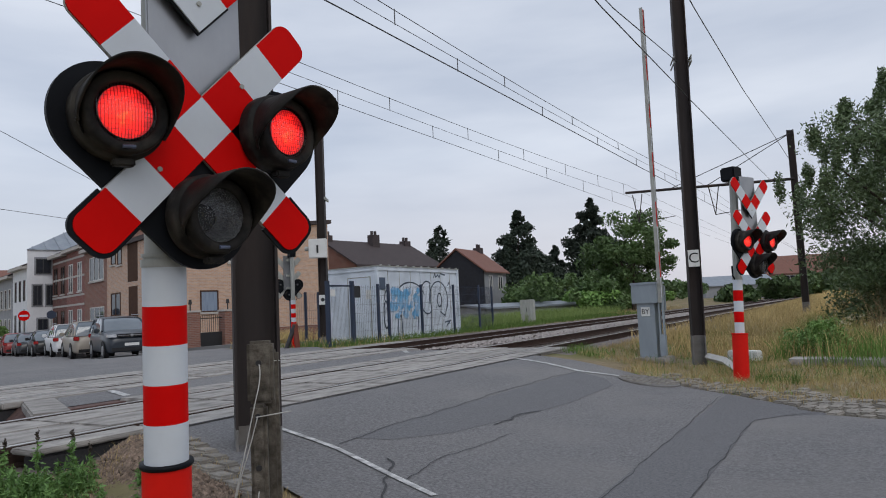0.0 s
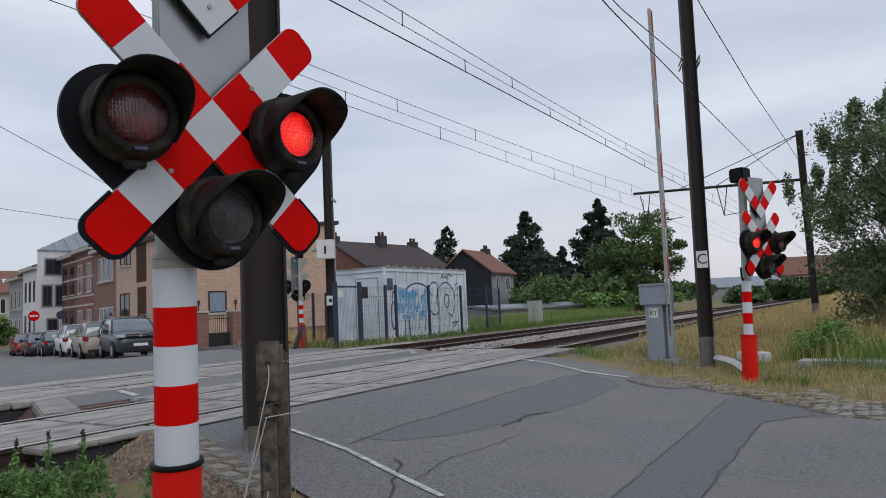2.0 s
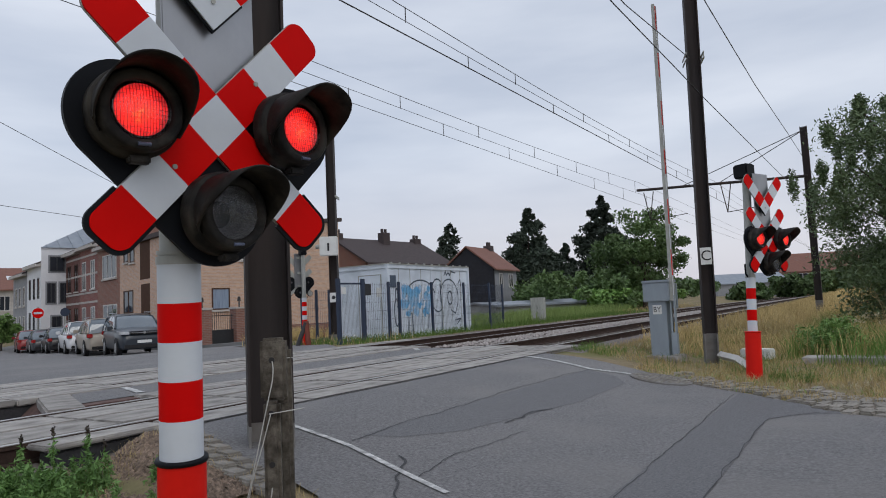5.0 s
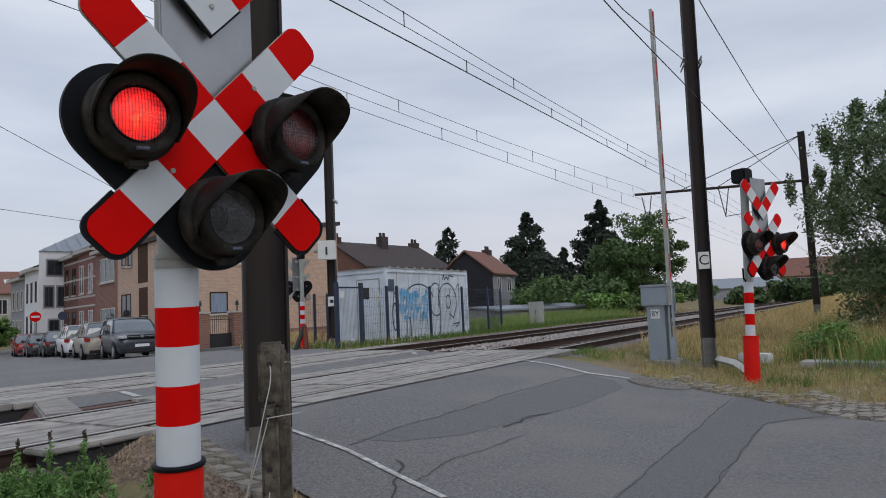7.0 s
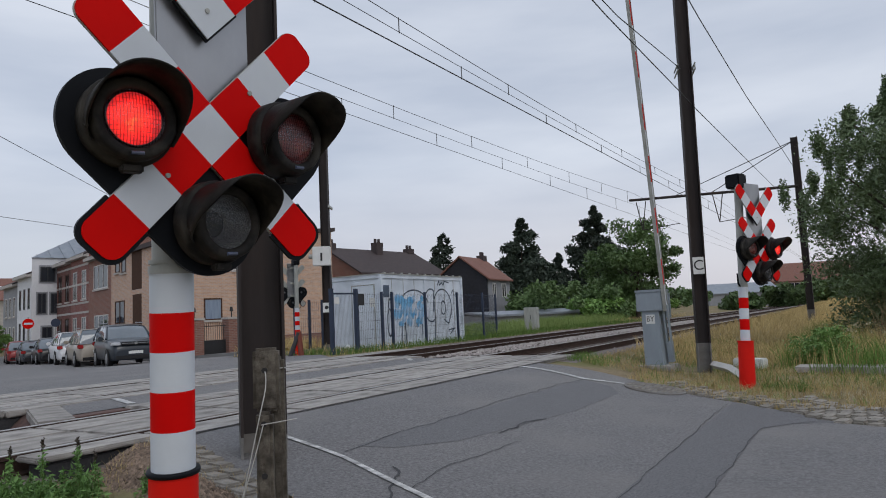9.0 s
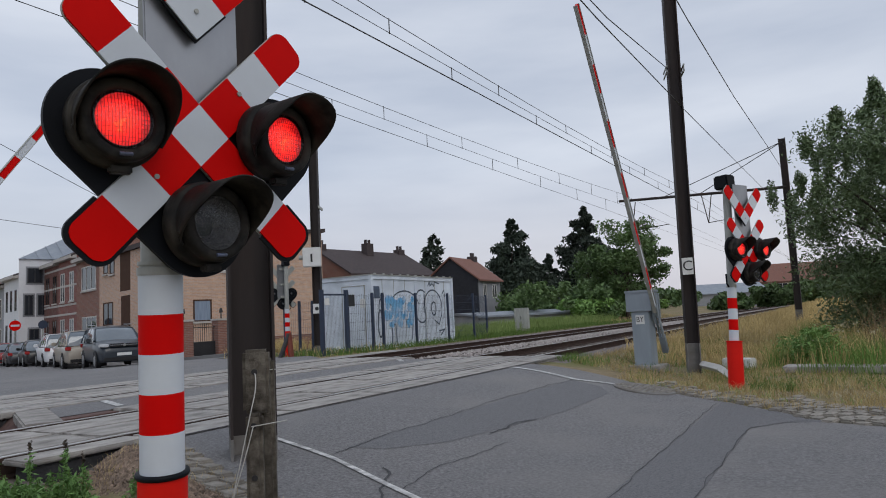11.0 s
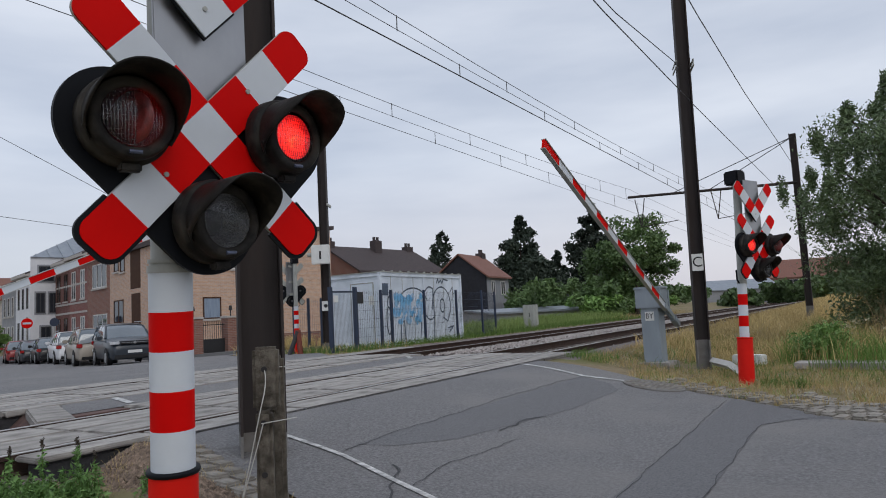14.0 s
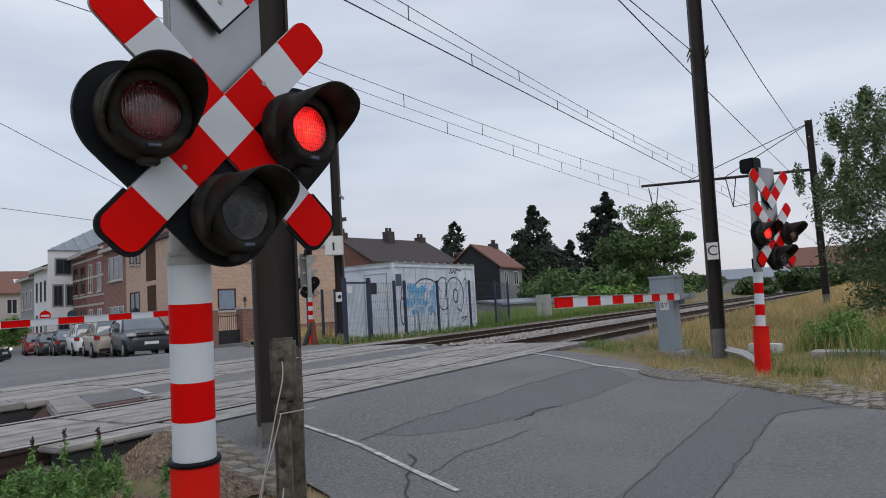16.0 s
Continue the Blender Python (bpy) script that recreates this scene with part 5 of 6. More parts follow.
def far_house(name, label, m, w, d, eave, ridge, wall_mat, roof_mat, gable_mat=None, windows=(), chimneys=()):
    t = thing(name, label, "house", m)
    bm = bmesh.new()
    prism(bm, [(0, -0.5), (d, -0.5), (d, eave), (d / 2, ridge - 0.05), (0, eave)], w, Matrix.Rotation(radians(-90), 4, "Z") @ Matrix.Translation((-d, 0, 0)))
    part("wall", bm, gable_mat or wall_mat, t)
    if gable_mat:
        part("front_wall", box(bmesh.new(), 0.15, w + 0.02, -0.03, 0.01, -0.5, eave - 0.05), wall_mat, t)
    for s in (0, 1):
        ya, yb = (-0.3, d / 2) if s == 0 else (d + 0.3, d / 2)
        za = eave - 0.3 * (ridge - eave) / (d / 2)
        bm = bmesh.new()
        vs = [(-0.15, ya, za), (w + 0.15, ya, za), (w + 0.15, yb, ridge), (-0.15, yb, ridge)]
        a = [bm.verts.new(q) for q in vs]
        b = [bm.verts.new((x, y, z + 0.12)) for x, y, z in vs]
        bm.faces.new(a)
        bm.faces.new(b[::-1])
        for i in range(4):
            bm.faces.new((a[i], b[i], b[(i + 1) % 4], a[(i + 1) % 4]))
        part("roof", bm, roof_mat, t)
    for a, b, c, e in windows:
        wd = part("window", box(bmesh.new(), a, b, -0.045, -0.035, c, e), PANE, t)
        bm = bmesh.new()
        for p, q, r_, s_ in ((a, b, c, c + 0.08), (a, b, e - 0.08, e), (a, a + 0.08, c + 0.08, e - 0.08), (b - 0.08, b, c + 0.08, e - 0.08), ((a + b) / 2 - 0.04, (a + b) / 2 + 0.04, c + 0.08, e - 0.08)):
            box(bm, p, q, -0.07, -0.04, r_, s_)
        part("frame", bm, FRAMEW, wd)
    for cx, cy, hgt in chimneys:
        ch = part("chimney", box(bmesh.new(), cx - 0.35, cx + 0.35, cy - 0.3, cy + 0.3, ridge - 0.8, ridge + hgt * 0.7), TILEROOF, t)
        for o in (-0.18, 0.18):
            part("chimney_pot", tube(bmesh.new(), (cx + o, cy, ridge + hgt * 0.7), (cx + o, cy, ridge + hgt * 0.7 + 0.3), 0.11, n=8), TILEROOF, ch)
    return t


far_house("brick_house", "brown brick house with a dark tiled roof", pose(36.6, 29.0, 0.3, 0, 0, -8), 9.2, 6.8, 4.3, 6.2, BROWNBRICK, TILEROOF, chimneys=((0.4, 3.4, 0.6), (4.7, 2.9, 0.9), (8.8, 3.4, 0.55)))
far_house("slate_clad_house", "black clad house with a red tiled roof", pose(45, 23.7, 0.25, 0, 0, 4), 4.4, 4.3, 3.8, 5.45, RENDERG, REDTILE, BLACKWALL, windows=((0.9, 1.6, 2.3, 3.4), (2.7, 3.6, 2.3, 3.4)), chimneys=((4.1, 2.15, 0.5),))
far_house("low_shed", "low grey shed with flat roof by weeds", pose(37, 19.5, 0.2, 0, 0, -20), 9, 4, 0.95, 1.15, RENDERG, ZINC)
far_house("farm_building", "pale hall with a grey roof far down the line", pose(122, 22, 0.6, 0, 0, -60), 12, 8, 2.3, 3.9, RENDERG, ZINC)
far_house("farm_building", "red roofed brick house across the field", pose(150, 15, 0.6, 0, 0, -70), 16, 9, 4.5, 8, BROWNBRICK, REDTILE, windows=((3, 5, 2, 4), (8, 10, 2, 4), (13, 15, 2, 4)))
far_house("farm_building", "brick houses across the dry field", pose(170, 5, 0.8, 0, 0, -75), 26, 10, 5, 8.5, BROWNBRICK, TILEROOF, windows=((3, 5, 2, 4), (8, 10, 2, 4), (13, 15, 2, 4), (19, 21, 2, 4)))
far_house("farm_building", "low brick houses across the dry field", pose(120, -6, 0.8, 0, 0, -80), 16, 8, 3.6, 6.5, BROWNBRICK, REDTILE, windows=((2, 4, 1.4, 2.8), (7, 9, 1.4, 2.8), (12, 14, 1.4, 2.8)))


# ---- cars ----
def car(label, m, paint, L=4.4, W=1.8, H=1.5, suv=0.0, lit=False, rear=False):
    """A parked car; its front points to local -y unless rear."""
    t = thing("car", label, "car", m, group="" if lit else "cars parked along the kerb")
    g = 0.2 + 0.06 * suv
    belt = 0.62 * H
    hood = 0.6 * H + 0.05 * suv
    cowl, tail = hood + 0.06, belt + 0.02 * suv

    def crest(y):
        """Height of the lower body along the car."""
        u = y / L
        return lerp([(-0.5, 0.4 * H), (-0.49, 0.47 * H), (-0.465, hood - 0.13), (-0.42, hood - 0.05), (-0.32, hood + 0.01), (-0.2, cowl), (-0.1, belt), (0.42, tail), (0.47, tail - 0.05), (0.492, 0.5 * H), (0.5, 0.36 * H)], u)
    bm = bmesh.new()
    rings = []
    for u in (-0.5, -0.49, -0.465, -0.43, -0.38, -0.3, -0.2, -0.1, 0.05, 0.2, 0.33, 0.42, 0.465, 0.487, 0.5):
        zt, wd = crest(u * L), W / 2 * (1 - 0.2 * abs(2 * u) ** 7)
        sh = min(0.13, (zt - g) * 0.3)
        half = [(0.0, zt), (0.55 * wd, zt - 0.012), (0.82 * wd, zt - 0.04), (0.95 * wd, zt - 0.35 * sh - 0.03), (wd, zt - sh - 0.05), (wd, 0.5 * (zt - sh) + 0.5 * g + 0.08), (0.985 * wd, g + 0.1), (0.93 * wd, g)]
        if abs(u) == 0.5:
            half = [(x * 0.96, max(z, g + 0.08)) for x, z in half]
        rings.append([bm.verts.new((x, u * L, z)) for x, z in half] + [bm.verts.new((-x, u * L, z)) for x, z in half[:0:-1]])
    n = len(rings[0])
    for a, b in zip(rings, rings[1:]):
        for i in range(n):
            bm.faces.new((a[i], a[(i + 1) % n], b[(i + 1) % n], b[i])).smooth = True
    bm.faces.new(rings[0])
    bm.faces.new(rings[-1][::-1])
    part("body", bm, paint, t)
    # cabin: glass below, painted roof above, rounded towards the top
    back = L * (0.47 if suv else 0.45)
    w0, w1 = W / 2 - 0.05, W / 2 - 0.2
    spine = [(-0.215 * L, cowl - 0.03), (-0.12 * L, H * 0.84), (-0.05 * L, H * 0.955), (0.05 * L, H * 0.99), (0.2 * L, H), (back - (0.28 if suv else 0.75), H * (0.975 if suv else 0.955)), (back - (0.1 if suv else 0.35), H * 0.84), (back, belt - 0.02)]
    bm, bt = bmesh.new(), bmesh.new()
    rows, tops = [], []
    for y, z in spine:
        k = (z - belt) / (H - belt)
        low = belt - 0.04
        wt = w0 + (w1 - w0) * max(0.0, k)
        rows.append([bm.verts.new(p) for p in ((-w0, y, low), (-(w0 + wt) / 2 - 0.012, y, (low + z) / 2), (-wt, y, max(low + 0.005, z - 0.07)), (-wt * 0.86, y, z - 0.02), (0, y, z), (wt * 0.86, y, z - 0.02), (wt, y, max(low + 0.005, z - 0.07)), ((w0 + wt) / 2 + 0.012, y, (low + z) / 2), (w0, y, low))])
        if z > H * 0.9:
            tops.append([bt.verts.new(p) for p in ((-wt - 0.006, y, z - 0.085), (-wt - 0.004, y, z - 0.05), (-wt * 0.86, y, z - 0.008), (0, y, z + 0.012), (wt * 0.86, y, z - 0.008), (wt + 0.004, y, z - 0.05), (wt + 0.006, y, z - 0.085))])
    for grid, mesh in ((rows, bm), (tops, bt)):
        for a, b in zip(grid, grid[1:]):
            for i in range(len(a) - 1):
                mesh.faces.new((a[i], a[i + 1], b[i + 1], b[i])).smooth = True
    part("glasshouse", bm, CARGLASS, t, "dark car windows")
    part("roof", bt, paint, t)
    for s in (-1, 1):
        for (ya, za), (yb, zb) in ((spine[0], spine[2]), (spine[-1], spine[-3]), ((0.1 * L, belt - 0.02), (0.1 * L, H - 0.05)), ((0.3 * L, belt - 0.02), (0.27 * L, H - 0.05))):
            part("pillar", tube(bmesh.new(), (s * (w0 - 0.005), ya, max(belt - 0.03, za)), (s * (w1 - 0.01), yb, zb - 0.05), 0.04, 0.03, n=6), paint, t)
    if suv:
        for s in (-1, 1):
            part("roof_rail", tube(bmesh.new(), (s * (w1 - 0.02), -0.02 * L, H + 0.03), (s * (w1 - 0.02), 0.3 * L, H + 0.05), 0.022, n=6), ALU, t)
    for s in (-1, 1):
        for y in (-L * 0.31, L * 0.29):
            wh = part("wheel", tube(bmesh.new(), (s * (W / 2 - 0.2), y, 0.33), (s * (W / 2 + 0.005), y, 0.33), 0.33, n=20), TYRE, t)
            bm = bmesh.new()
            tube(bm, (s * (W / 2), y, 0.33), (s * (W / 2 + 0.015), y, 0.33), 0.21, 0.19, n=14)
            part("rim", bm, RIM, wh)
            bm = bmesh.new()
            tube(bm, (s * (W / 2 - 0.02), y, 0.34), (s * (W / 2 + 0.003), y, 0.34), 0.385, n=20)
            part("wheel_arch", bm, TYRE, t)
        part("headlamp", box(bmesh.new(), s * W * 0.3, s * W * 0.485, -L / 2 + 0.015, -L / 2 + 0.3, hood - 0.22, hood - 0.1, 0.02), HEADON if lit else LIGHTGLASS, t)
        part("tail_lamp", box(bmesh.new(), s * W * 0.36, s * W * 0.49, L / 2 - 0.2, L / 2 - 0.012, belt - 0.22, belt - 0.06, 0.02), TAILRED, t)
        part("mirror", box(bmesh.new(), s * (W / 2 + 0.0), s * (W / 2 + 0.2), -L * 0.16, -L * 0.11, belt - 0.02, belt + 0.14, 0.03), paint, t)
    part("grille", box(bmesh.new(), -W * 0.28, W * 0.28, -L / 2 - 0.012, -L / 2 + 0.1, hood - 0.22, hood - 0.1, 0.01), TYRE, t)
    part("grille_bar", box(bmesh.new(), -W * 0.28, W * 0.28, -L / 2 - 0.02, -L / 2, hood - 0.165, hood - 0.145), ALU, t)
    part("lower_grille", box(bmesh.new(), -W * 0.4, W * 0.4, -L / 2 - 0.012, -L / 2 + 0.1, 0.3, 0.44, 0.01), TYRE, t)
    part("number_plate", box(bmesh.new(), -0.26, 0.26, -L / 2 - 0.025, -L / 2 - 0.0, 0.5, 0.61), SIGNW, t)
    part("rear_plate", box(bmesh.new(), -0.26, 0.26, L / 2 - 0.01, L / 2 + 0.02, 0.62, 0.73), SIGNW, t)
    part("rear_bumper", box(bmesh.new(), -W * 0.38, W * 0.38, L / 2 - 0.03, L / 2 + 0.012, 0.28, 0.42, 0.01), TYRE, t)
    part("front_badge", tube(bmesh.new(), (0, -L / 2 - 0.03, hood - 0.16), (0, -L / 2 - 0.0, hood - 0.16), 0.055, n=12), ALU, t)
    return t


def paint(name, c, metal=0.0):
    return mat(name, c, tuple(v * 0.93 for v in c), 6, 0.3, metal=metal, bump=0, coat=0.25, spec=0.3)


P_DARK, P_BEIGE, P_WHITE, P_BLACK, P_GREY, P_RED, P_BLUE, P_SILVER = [paint(n, c) for n, c in (("dark grey paint", (0.028, 0.036, 0.048)), ("beige paint", (0.36, 0.32, 0.27)), ("white paint", (0.75, 0.76, 0.78)), ("black paint", (0.01, 0.01, 0.012)), ("slate paint", (0.035, 0.038, 0.045)), ("red paint", (0.28, 0.03, 0.03)), ("blue paint", (0.02, 0.035, 0.1)), ("silver paint", (0.4, 0.41, 0.43)))]


def parked(q):
    """A place along the parking row, q metres from the nearest car."""
    x, y = lerp([(0, 17.42), (4.9, 18.85), (9.7, 20.5), (14.6, 22.0), (19.4, 23.45), (24, 24.8)], q), lerp([(0, 26.3), (4.9, 31.0), (9.7, 35.5), (14.6, 40.15), (19.4, 44.7), (24, 49.1)], q)
    return x, y, zg(x, y) + 0.012


for lab, q, pa, dims, flip in (("dark grey SUV with roof rails parked at the kerb", 0.0, P_DARK, (4.4, 1.82, 1.68, 1), 0), ("beige people carrier parked behind the SUV", 4.9, P_BEIGE, (4.4, 1.76, 1.66, 1), 180),
                               ("white SUV parked in the row", 9.7, P_WHITE, (4.3, 1.8, 1.62, 1), 180), ("black hatchback parked in the row", 14.6, P_BLACK, (4.0, 1.72, 1.48, 0), 180),
                               ("slate grey saloon parked in the row", 19.4, P_GREY, (4.5, 1.78, 1.46, 0), 180), ("red hatchback parked in the row", 24.0, P_RED, (3.9, 1.7, 1.46, 0), 180)):
    car(lab, pose(*parked(q), 0, 0, -23 + flip), pa, *dims)
car("dark parked car down the street", pose(20.1, 52, zg(20, 52) + 0.012, 0, 0, 0), P_GREY, 4.3, 1.75, 1.47, 0)
car("silver parked car down the street", pose(18.6, 55, zg(19, 55) + 0.012, 0, 0, 20), P_SILVER, 4.3, 1.75, 1.47, 0)
MOVER = car("dark blue car with lit headlamps driving up", pose(10, 36, -0.3, 0, 0, 30), P_BLUE, 4.2, 1.76, 1.46, 0, lit=True)


# ---- plants ----
def leaf_cloud(rng, centers, radii, count, size, aspect=2.2, flat=0.75):
    """Small leaf quads on and inside blobs."""
    k = rng.integers(0, len(centers), count)
    d = rng.normal(size=(count, 3))
    d /= np.linalg.norm(d, axis=1)[:, None]
    r = rng.random(count) ** 0.62
    c = np.array(centers)[k] + d * (np.array(radii)[k] * r[:, None])
    u = rng.normal(size=(count, 3))
    u /= np.linalg.norm(u, axis=1)[:, None]
    w = np.cross(u, rng.normal(size=(count, 3)))
    w /= np.linalg.norm(w, axis=1)[:, None]
    s = size * (0.6 + 0.8 * rng.random(count))[:, None]
    a, b = u * s * 0.5, w * s * 0.5 / aspect
    v = np.stack([c - a, c + b, c + a, c - b], 1).reshape(-1, 3)
    f = np.arange(count * 4).reshape(-1, 4)
    return v, f


def tree(name, label, foot, height, trunk_r, centers, radii, count, size, leaf, aspect, seed, limbs=8, lean=(0, 0)):
    rng = np.random.default_rng(seed)
    t = thing(name, label, "tree", pose(*foot))
    bm = bmesh.new()
    p, r = Vector((0, 0, -0.2)), trunk_r
    top = Vector((lean[0], lean[1], height * 0.75))
    for i in range(5):
        q = Vector((0, 0, 0)).lerp(top, (i + 1) / 5) + Vector(rng.normal(size=3) * 0.05 * trunk_r * 4)
        tube(bm, p, q, r, r * 0.72, n=8)
        p, r = q, r * 0.72
    for i in rng.choice(len(centers), min(limbs, len(centers)), replace=False):
        c = Vector(centers[i])
        s = top * min(0.9, max(0.15, c.z / height * 0.6))
        tube(bm, s, s.lerp(c, 0.55) + Vector((0, 0, 0.2)), trunk_r * 0.4, trunk_r * 0.22, n=6)
        tube(bm, s.lerp(c, 0.55) + Vector((0, 0, 0.2)), c, trunk_r * 0.22, trunk_r * 0.08, n=6)
    part("trunk", bm, BARK, t)
    v, f = leaf_cloud(rng, centers, radii, count, size, aspect)
    raw("crown", v.tolist(), f.tolist(), leaf, "", "", "", parent=t)
    return t


def blobs(rng, n, cx, cy, cz, rx, ry, rz, r0, r1):
    out, rad = [], []
    while len(out) < n:
        p = rng.uniform(-1, 1, 3)
        if np.linalg.norm(p) < 1:
            out.append((cx + rx * p[0], cy + ry * p[1], cz + rz * p[2]))
            k = rng.uniform(r0, r1)
            rad.append((k, k, k * 0.75))
    return out, rad


def conifer(label, foot, height, width, seed, count=15000, size=0.5):
    rng = np.random.default_rng(seed)
    cs, rs = [], []
    n = 46
    for i in range(n):
        z = height * (0.06 + 0.92 * i / n)
        rr = 2.25 * width * min(1.0, (1 - i / n) * 1.3) ** 0.85 * rng.uniform(0.4, 1.15)
        for k in range(4 if i < 30 else 2):
            a = rng.uniform(0, 2 * math.pi)
            kk = rng.uniform(0.45, 0.8)
            cs.append((rr * kk * math.cos(a), rr * kk * math.sin(a), z - 0.2 * rr * kk))
            k_ = max(0.16, rr * rng.uniform(0.22, 0.42))
            rs.append((k_, k_, k_ * 0.55 + 0.15))
    return tree("conifer_tree", label, foot, height, 0.3, cs, rs, count, size, LEAF_C, 2.6, seed, 6)


conifer("tall dark conifer behind the gardens", (68.2, 31.3, 0.3), 11.6, 2.6, 11, 22000)
conifer("tall dark conifer behind the gardens", (75.9, 25.6, 0.3), 13.2, 3.0, 12, 26000)
conifer("slim dark conifer behind the gardens", (79, 31.5, 0.3), 8.2, 1.8, 13, 6000)
conifer("dark conifer beside the roofs", (68.4, 41.5, 0.3), 10.9, 2.9, 14, 11000)
conifer("broad dark conifer behind the gardens", (71.5, 30, 0.3), 6.6, 3.2, 15, 8000)
conifer("broad dark conifer behind the gardens", (75, 33, 0.3), 6.2, 3.4, 16, 8000)
conifer("broad dark conifer behind the gardens", (82, 30, 0.3), 6.0, 3.2, 17, 7000)
rg = np.random.default_rng(5)
c_, r_ = blobs(rg, 60, 0, 0, 4.4, 3.5, 3.5, 3.1, 0.45, 1.15)
tree("broadleaf_tree", "green spreading walnut tree beside the line", (52.5, 14.7, 0.4), 7.5, 0.22, c_, r_, 19000, 0.24, LEAF_D, 1.8, 21, 14)
c_, r_ = blobs(rg, 150, 0, 0, 3.4, 3.0, 3.0, 3.0, 0.45, 1.05)
c2_, r2_ = blobs(rg, 60, 0, 0, 1.3, 2.6, 2.6, 1.4, 0.5, 0.9)
c_, r_ = c_ + c2_, r_ + r2_
for _ in range(80):  # ragged shoots round the outline
    d_ = rg.normal(size=3)
    d_ /= np.linalg.norm(d_)
    d_[2] = abs(d_[2])
    k_ = rg.uniform(2.9, 3.5)
    c_.append((d_[0] * k_, d_[1] * k_, 3.4 + d_[2] * k_ * 0.95))
    r_.append((0.16, 0.16, rg.uniform(0.25, 0.5)))
tree("willow_tree", "grey-green willow tree at the field edge", (21.2, -1.75, 0.1), 6.4, 0.16, c_, r_, 118000, 0.12, LEAF_W, 3.0, 22, 60)
for i, (x, y, z, rx, ry, rz, n, lf) in enumerate(((47, 16.0, 0.8, 4, 1.6, 1.1, 6000, LEAF_H), (48, 15.6, 1.2, 5, 1.8, 1.7, 7000, LEAF_D), (58, 15.5, 1.0, 6, 2, 1.6, 6000, LEAF_H), (47, 20, 1.5, 7, 2.5, 2.2, 8000, LEAF_D), (62, 21, 2, 7, 3, 2.6, 7000, LEAF_D))):
    rg2 = np.random.default_rng(40 + i)
    c_, r_ = blobs(rg2, 26, 0, 0, z, rx, ry, rz * 0.6, 0.4, 0.95)
    v, f = leaf_cloud(rg2, c_, r_, n, 0.26, 1.7)
    v[:, 2] = np.maximum(v[:, 2], 0.02)
    b = raw("hedge_bush", v.tolist(), f.tolist(), lf, "dense green bush beside the far track", "bush", "")
    b.matrix_basis = pose(x, y, zg(x, y))
c_, r_ = blobs(np.random.default_rng(61), 14, 0, 0, 1.7, 0.9, 0.9, 0.8, 0.35, 0.6)
tree("street_tree", "small round green tree before the far houses", (25.4, 54.3, -0.5), 3.2, 0.08, c_, r_, 3500, 0.22, LEAF_H, 1.6, 62, 6)
rg2 = np.random.default_rng(77)
for i, (x, y, h, w) in enumerate(((95, 3.2, 3, 3), (130, 0, 5, 7), (112, 9.5, 3.5, 4), (140, -10, 6, 10), (88, -14, 4, 6), (91, 25, 3.6, 5), (107, 24.5, 3.2, 6), (150, 15, 5, 7), (139, 8, 4, 5), (89, 12.5, 1.8, 2))):
    c_, r_ = blobs(rg2, 20, 0, 0, h * 0.45, w, w, h * 0.4, 0.8, 1.5)
    v, f = leaf_cloud(rg2, c_, r_, 3500, 0.6, 1.6)
    b = raw("field_bush", v.tolist(), f.tolist(), LEAF_D, "dark green bush across the field", "bush", "")
    b.matrix_basis = pose(x, y, zg(x, y))


def blades(name, label, rng, count, area, hgt, wid, material, keep=None, bend=0.35):
    """Upright tapering blades scattered over a patch."""
    x = rng.uniform(area[0], area[1], count)
    y = rng.uniform(area[2], area[3], count)
    if keep:
        ok = np.array([keep(a, b) for a, b in zip(x, y)])
        x, y = x[ok], y[ok]
    n = len(x)
    z = np.array([zg(a, b) for a, b in zip(x, y)]) - 0.03
    h = hgt * (0.45 + 0.75 * rng.random(n))
    a = rng.uniform(0, 2 * math.pi, n)
    dx, dy = np.cos(a) * wid, np.sin(a) * wid
    lx, ly = rng.normal(size=n) * bend * h, rng.normal(size=n) * bend * h
    p = np.stack([x, y, z], 1)
    d = np.stack([dx, dy, 0 * dx], 1)
    mid = p + np.stack([lx * 0.35, ly * 0.35, h * 0.6], 1)
    tip = p + np.stack([lx, ly, h], 1)
    v = np.stack([p - d, p + d, mid + d * 0.7, mid - d * 0.7, tip], 1).reshape(-1, 3)
    f = []
    for i in range(n):
        k = 5 * i
        f.append((k, k + 1, k + 2, k + 3))
        f.append((k + 3, k + 2, k + 4))
    return raw(name, v.tolist(), f, material, label, "grass")


def off_road(x, y):
    return not (lerp(LEFT, y) - 0.05 < x < lerp(RIGHT, y) + 0.1 + 0.35 * noise.noise((x, y, 0)))


def verge_keep(x, y):
    return off_road(x, y) and y < 4.6 and not (x < 12.2 and y > 3.2) and (noise.noise((x * 0.9, y * 0.9, 5)) > -0.3 or x > 15) and not (12.6 < x < 17 and -0.75 < y - 0.3 - (x - 13.5) * 0.9 < 0.1)


